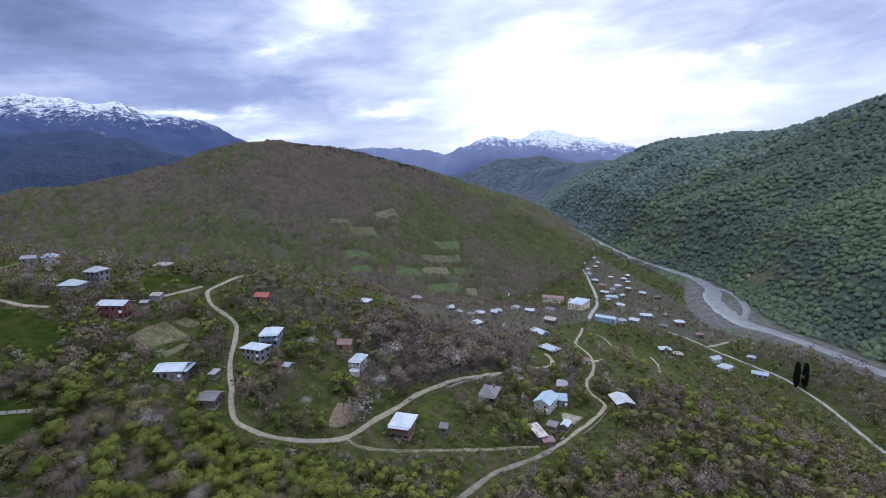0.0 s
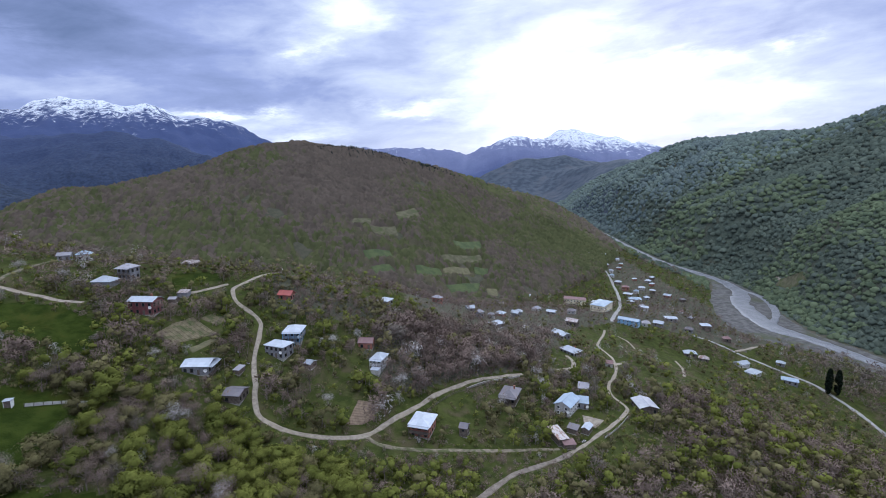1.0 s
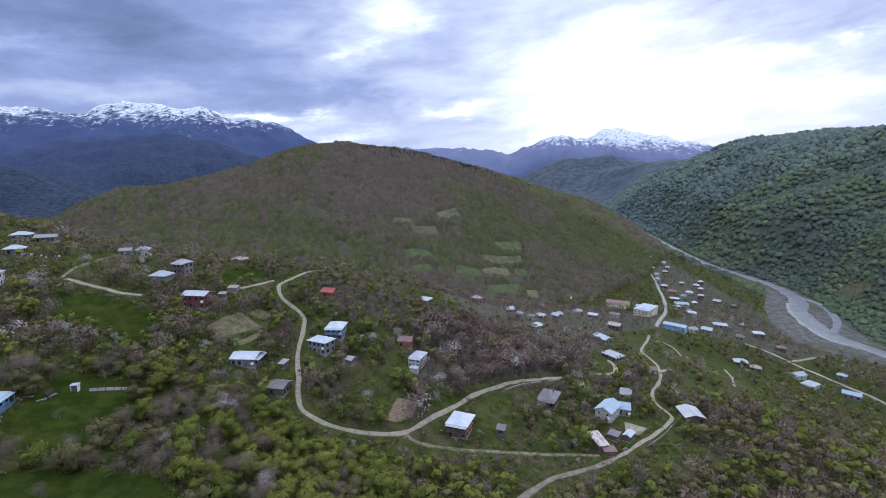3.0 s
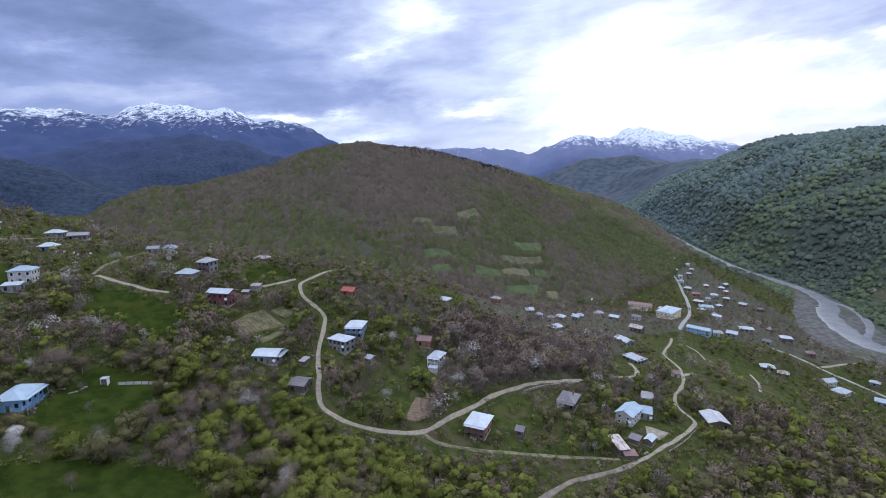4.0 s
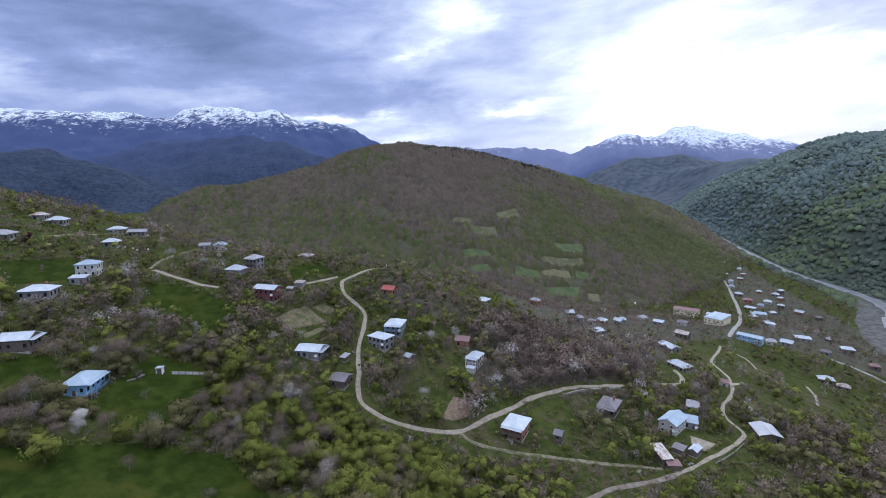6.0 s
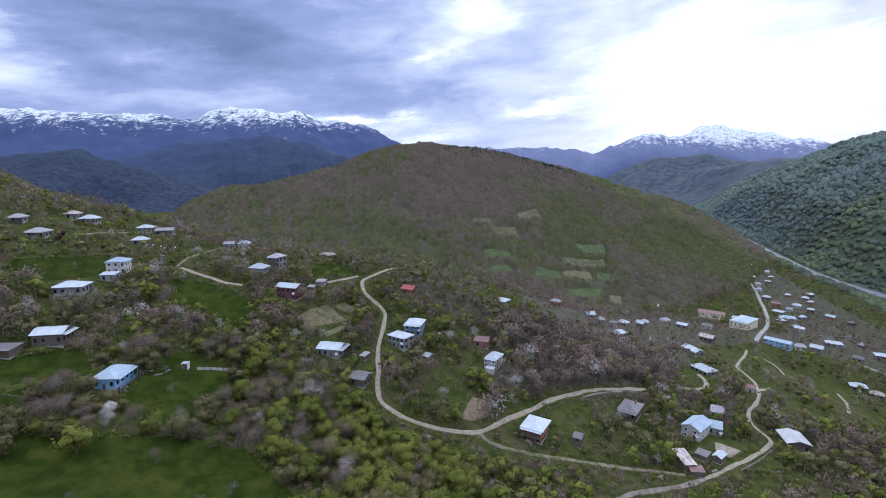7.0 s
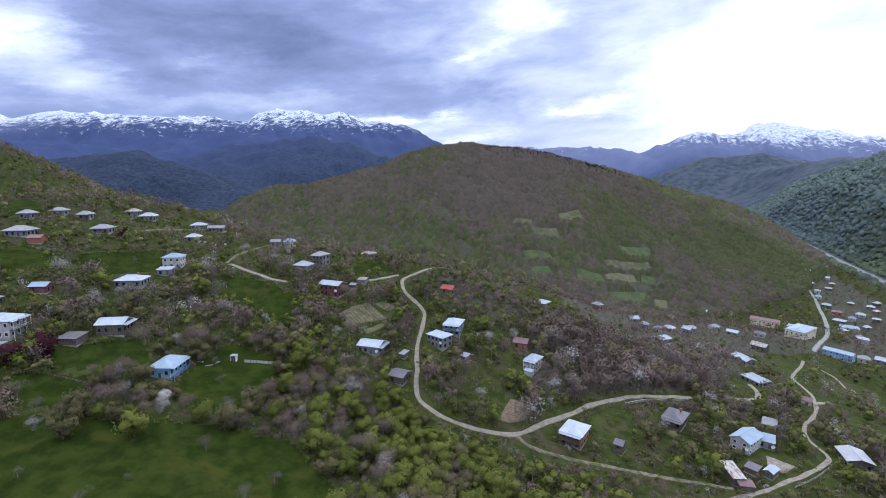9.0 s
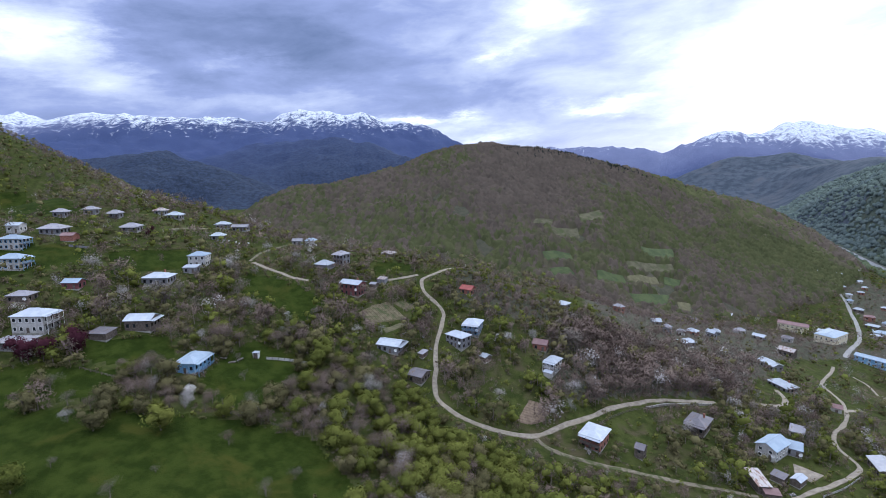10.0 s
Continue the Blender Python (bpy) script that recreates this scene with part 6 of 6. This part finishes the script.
def hill_wood(name, canopy, grid, r0, r1, leaves, leaf, label):
    """The canopy as one rolling sheet of crowns, with loose sprays of leaves over it."""
    gx, gy = np.arange(-900, 1000, grid), np.arange(150, min(r1 + 60, 1500), grid)
    nx, ny = len(gx), len(gy)
    r = np.random.default_rng(canopy.seed)
    X, Y = (q.ravel() for q in np.meshgrid(gx, gy))
    X, Y = X + r.uniform(-0.3, 0.3, X.size) * grid, Y + r.uniform(-0.3, 0.3, X.size) * grid
    keep = wooded(X, Y, r0, r1)
    K = keep.reshape(ny, nx)
    shown = K[:-1, :-1] | K[:-1, 1:] | K[1:, :-1] | K[1:, 1:]
    used = np.zeros((ny, nx), bool)
    for a in (slice(None, -1), slice(1, None)):
        for b in (slice(None, -1), slice(1, None)):
            used[a, b] |= shown
    used = used.ravel()
    x, y, k = X[used], Y[used], keep[used]
    z = height(x, y)
    pick, who, d = canopy.crown(x, y)
    # the wood's edge is low: bushes and young trees
    edge = K.astype(float)
    for turn in range(5):
        edge[1:-1, 1:-1] = (edge[:-2, 1:-1] + edge[2:, 1:-1] + edge[1:-1, :-2] + edge[1:-1, 2:] + edge[1:-1, 1:-1]) / 5
    edge = np.clip(1.7 * edge.ravel()[used] - 0.7, 0.15, 1)
    z = z + np.where(k, canopy.top(x, y, who, d) * edge, -0.8)
    index = np.cumsum(used) - 1
    i, j = np.nonzero(shown)
    f = index[np.stack([i * nx + j, i * nx + j + 1, (i + 1) * nx + j + 1, (i + 1) * nx + j], -1)]
    kind = wood_kind(pick, who)
    # sprays of leaves
    m = np.repeat(np.nonzero(k)[0], leaves)
    m = m[r.uniform(size=len(m)) < 0.7]
    lx, ly = x[m] + r.uniform(-0.7, 0.7, len(m)) * grid, y[m] + r.uniform(-0.7, 0.7, len(m)) * grid
    lp, lw, ld = canopy.crown(lx, ly)
    ok = wooded(lx, ly, r0, r1) & (ld < 0.85)
    lx, ly, lp, lw, ld = lx[ok], ly[ok], lp[ok], lw[ok], ld[ok]
    out = np.column_stack([lx - lp[:, 0], ly - lp[:, 1], np.full(len(lx), canopy.step * 0.6)])
    soft = unit(out + r.normal(0, 0.22, out.shape) * canopy.step)
    soft[:, 2] = np.abs(soft[:, 2])
    low = edge[m][ok]
    c = np.column_stack([lx, ly, height(lx, ly) + canopy.top(lx, ly, lw, ld) * low + r.uniform(-0.1, 0.35, len(lx)) * leaf])
    up = unit(soft + r.normal(0, 0.35, c.shape))
    side = unit(np.cross(up, r.normal(size=c.shape)))
    other = np.cross(up, side)
    size = (leaf * r.uniform(0.6, 1.4, len(lx)))[:, None]
    tri = np.stack([c - side * size - other * size * 0.7, c + side * size - other * size * 0.5, c + other * size * 1.1], 1)
    n = len(x)
    # the sheet as triangles, with normals of its own slope
    both = np.vstack([f[:, :3], f[:, [0, 2, 3]]])
    sheet = np.column_stack([x, y, z])
    slope = np.cross(sheet[both[:, 1]] - sheet[both[:, 0]], sheet[both[:, 2]] - sheet[both[:, 0]])
    normal = np.zeros_like(sheet)
    for q in range(3):
        for axis in range(3):
            normal[:, axis] += np.bincount(both[:, q], slope[:, axis], n)
    faces = np.vstack([both, np.arange(len(lx) * 3).reshape(-1, 3) + n])
    me = quads_mesh(name, np.vstack([sheet, tri.reshape(-1, 3)]), faces, True, np.vstack([unit(normal), np.repeat(soft, 3, axis=0)]), np.concatenate([who, np.repeat(lw, 3)]))
    for q in WOOD_KINDS:
        me.materials.append(LEAF[q])
    me.polygons.foreach_set("material_index", np.concatenate([kind[both[:, 0]], wood_kind(lp, lw)]).astype(np.int32))
    tagged(new(name, me), label, "woods", kind="stuff")


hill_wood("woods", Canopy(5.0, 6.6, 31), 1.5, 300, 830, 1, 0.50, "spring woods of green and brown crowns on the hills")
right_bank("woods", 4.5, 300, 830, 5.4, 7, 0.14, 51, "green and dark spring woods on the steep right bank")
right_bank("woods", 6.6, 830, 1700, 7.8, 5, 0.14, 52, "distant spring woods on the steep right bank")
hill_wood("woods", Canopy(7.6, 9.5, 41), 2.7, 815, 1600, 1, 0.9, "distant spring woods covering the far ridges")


# a dark belt of conifers along the crest of the central hill
r = np.random.default_rng(71)
line = np.array([q[:2] for q in CENTRAL_HILL[5:9]], float)
t = np.sort(r.uniform(0.3, 3.0, 420))
cx, cy = np.interp(t, range(4), line[:, 0]) + r.normal(0, 7, 420), np.interp(t, range(4), line[:, 1]) - np.abs(r.normal(0, 20, 420)) + 2
cz, tall = height(cx, cy), r.uniform(6.5, 9.0, 420)
part_v = []
for x, y, z, h in zip(cx, cy, cz, tall):
    u = r.uniform(0.05, 1.0, 60)
    a, w = r.uniform(0, 6.2832, 60), 0.36 * (1.05 - u) * r.uniform(0.5, 1.1, 60)
    c = np.column_stack([np.cos(a) * w, np.sin(a) * w, u]) * h + (x, y, z)
    part_v.append(c[:, None] + np.einsum("nij,kj->nki", random_turns(r, 60), np.array([(-1, -0.6, 0), (1, -0.6, 0.1), (0, 1.1, 0)])) * (0.075 * h))
v = np.concatenate(part_v).reshape(-1, 3)
belt = quads_mesh("conifers", v, np.arange(len(v)).reshape(-1, 3), False)
belt.materials.append(LEAF["pine"])
tagged(new("conifers", belt), "dark belt of conifers along the hill crest", "conifers", kind="stuff")


# ---- undergrowth ----
def brush(name, step, r0, r1, leaves, leaf, seed, label, east=300, tallest=2.6):
    """Low bushes, brambles and saplings that cover the ground between the trees."""
    x, y, r = jittered(-430, 300, 60, 420, step, seed)
    d = np.hypot(x, y)
    keep = (d >= r0) & (d < r1) & (hill_share(x, y) < 0) & (x < east)
    x, y = x[keep], y[keep]
    keep = clear_of_works(x, y, -1.0)
    x, y = x[keep], y[keep]
    share = 0.68 + 0.75 * rough(x, y, 15, 3, 91)
    for outline, *_ in THICKETS:
        share[inside(x, y, outline)] += 0.35
    for outline in LAWNS:
        share[inside(x, y, outline)] -= 0.22
    for outline in MEADOWS:
        share[inside(x, y, outline)] -= 1.0
    keep = r.uniform(size=len(x)) < share
    x, y = x[keep], y[keep]
    z = height(x, y)
    tone = rough(x, y, 30, 3, 33) + 0.3 * r.normal(size=len(x))
    kinds = np.where(tone > 0.16, "olive", np.where(tone > -0.06, "green", np.where(tone > -0.13, "grey", "brown")))
    tall = r.uniform(0.8, tallest, len(x))
    names, parts, tint = ["olive", "green", "grey", "brown"], [], r.uniform(size=len(x))
    place, turn = np.column_stack([x, y, z - 0.2 * tall]), r.uniform(0, 6.2832, len(x))
    for k, kind in enumerate(names):
        for variant in range(5):
            m = (kinds == kind) & (np.arange(len(x)) % 5 == variant)
            rr = np.random.default_rng(300 + variant)
            ends = np.column_stack([rr.uniform(-0.3, 0.3, 5), rr.uniform(-0.3, 0.3, 5), rr.uniform(0.3, 0.6, 5)])
            thin = kind in ("grey", "brown")
            v, t, nrm = crown_mesh(70 + variant, kind, leaves * (2 if thin else 1), ends, 3, leaf * (1.1 if thin else 1.0), 0.0, 0, 1.6, 0.5)
            parts.append((v, t, nrm, place[m], tall[m], turn[m], tint[m], k))
    many(name, label, "undergrowth", parts, [LEAF[n] for n in names])


brush("undergrowth", 2.2, 60, 270, 18, 0.16, 15, "low brambles, saplings and tall grass between the trees")
brush("undergrowth", 3.4, 270, 440, 16, 0.17, 16, "bushes and brambles between the upper village gardens", -110, 3.4)


# ---- small things in the gardens ----
for i, (x, y) in enumerate([(-230.8, 206.9), (-227.3, 208.7), (-223.6, 207.7), (-228.3, 215.3), (-222.3, 213.4)]):
    hive = thing("beehive", x, y, 27 + 9 * i, "small white wooden beehive standing in the grass", "beehive", "beehives in the meadow")
    part("body", Shape().box(-0.4, 0.4, -0.35, 0.35, 0.2, 1.0), PAINT, hive)
    part("lid", Shape().box(-0.46, 0.46, -0.41, 0.41, 1.0, 1.1), ROOF["white"], hive)
    for sx in (-0.34, 0.34):
        part("leg", Shape().box(sx - 0.04, sx + 0.04, -0.3, 0.3, -0.2, 0.2), TIMBER, hive)
for i, (x, y) in enumerate([(-145.6, 123.0), (-141.7, 123.4), (-141.1, 126.6)]):
    pile = thing("board_pile", x, y, 15 + 40 * i, "low pile of pale weathered boards in the grass", "board pile", "board piles by the outhouse")
    for k in range(5):
        part("board", Shape().box(-1.3, 1.3, -0.5 + 0.2 * k, -0.33 + 0.2 * k, 0.0, 0.3 + 0.06 * (k % 3)), CONCRETE if k % 2 else TIMBER, pile, place=pose(0, 0, 0, 0, 0, 4 * k - 8))
for i, (x, y) in enumerate([(-91.7, 179.5), (-100.1, 183.2), (-91.5, 185.3), (42.3, 175.4), (48.5, 174.7), (-15.0, 161.4), (-85.8, 180.2)]):
    pile = thing("scrap_pile", x, y, 25 + 50 * i, "low untidy pile of grey planks and scrap beside a house", "scrap pile", "scrap piles by the houses")
    for k in range(6):
        part("board", Shape().box(-1.1 + 0.1 * (k % 3), 1.2 - 0.15 * (k % 2), -0.5 + 0.17 * k, -0.36 + 0.17 * k, -0.1, 0.28 + 0.07 * (k * 5 % 4)), (TIMBER, CONCRETE, BLOCK)[k % 3], pile, place=pose(0, 0, 0, 0, 0, 9 * (k * 3 % 5) - 16))
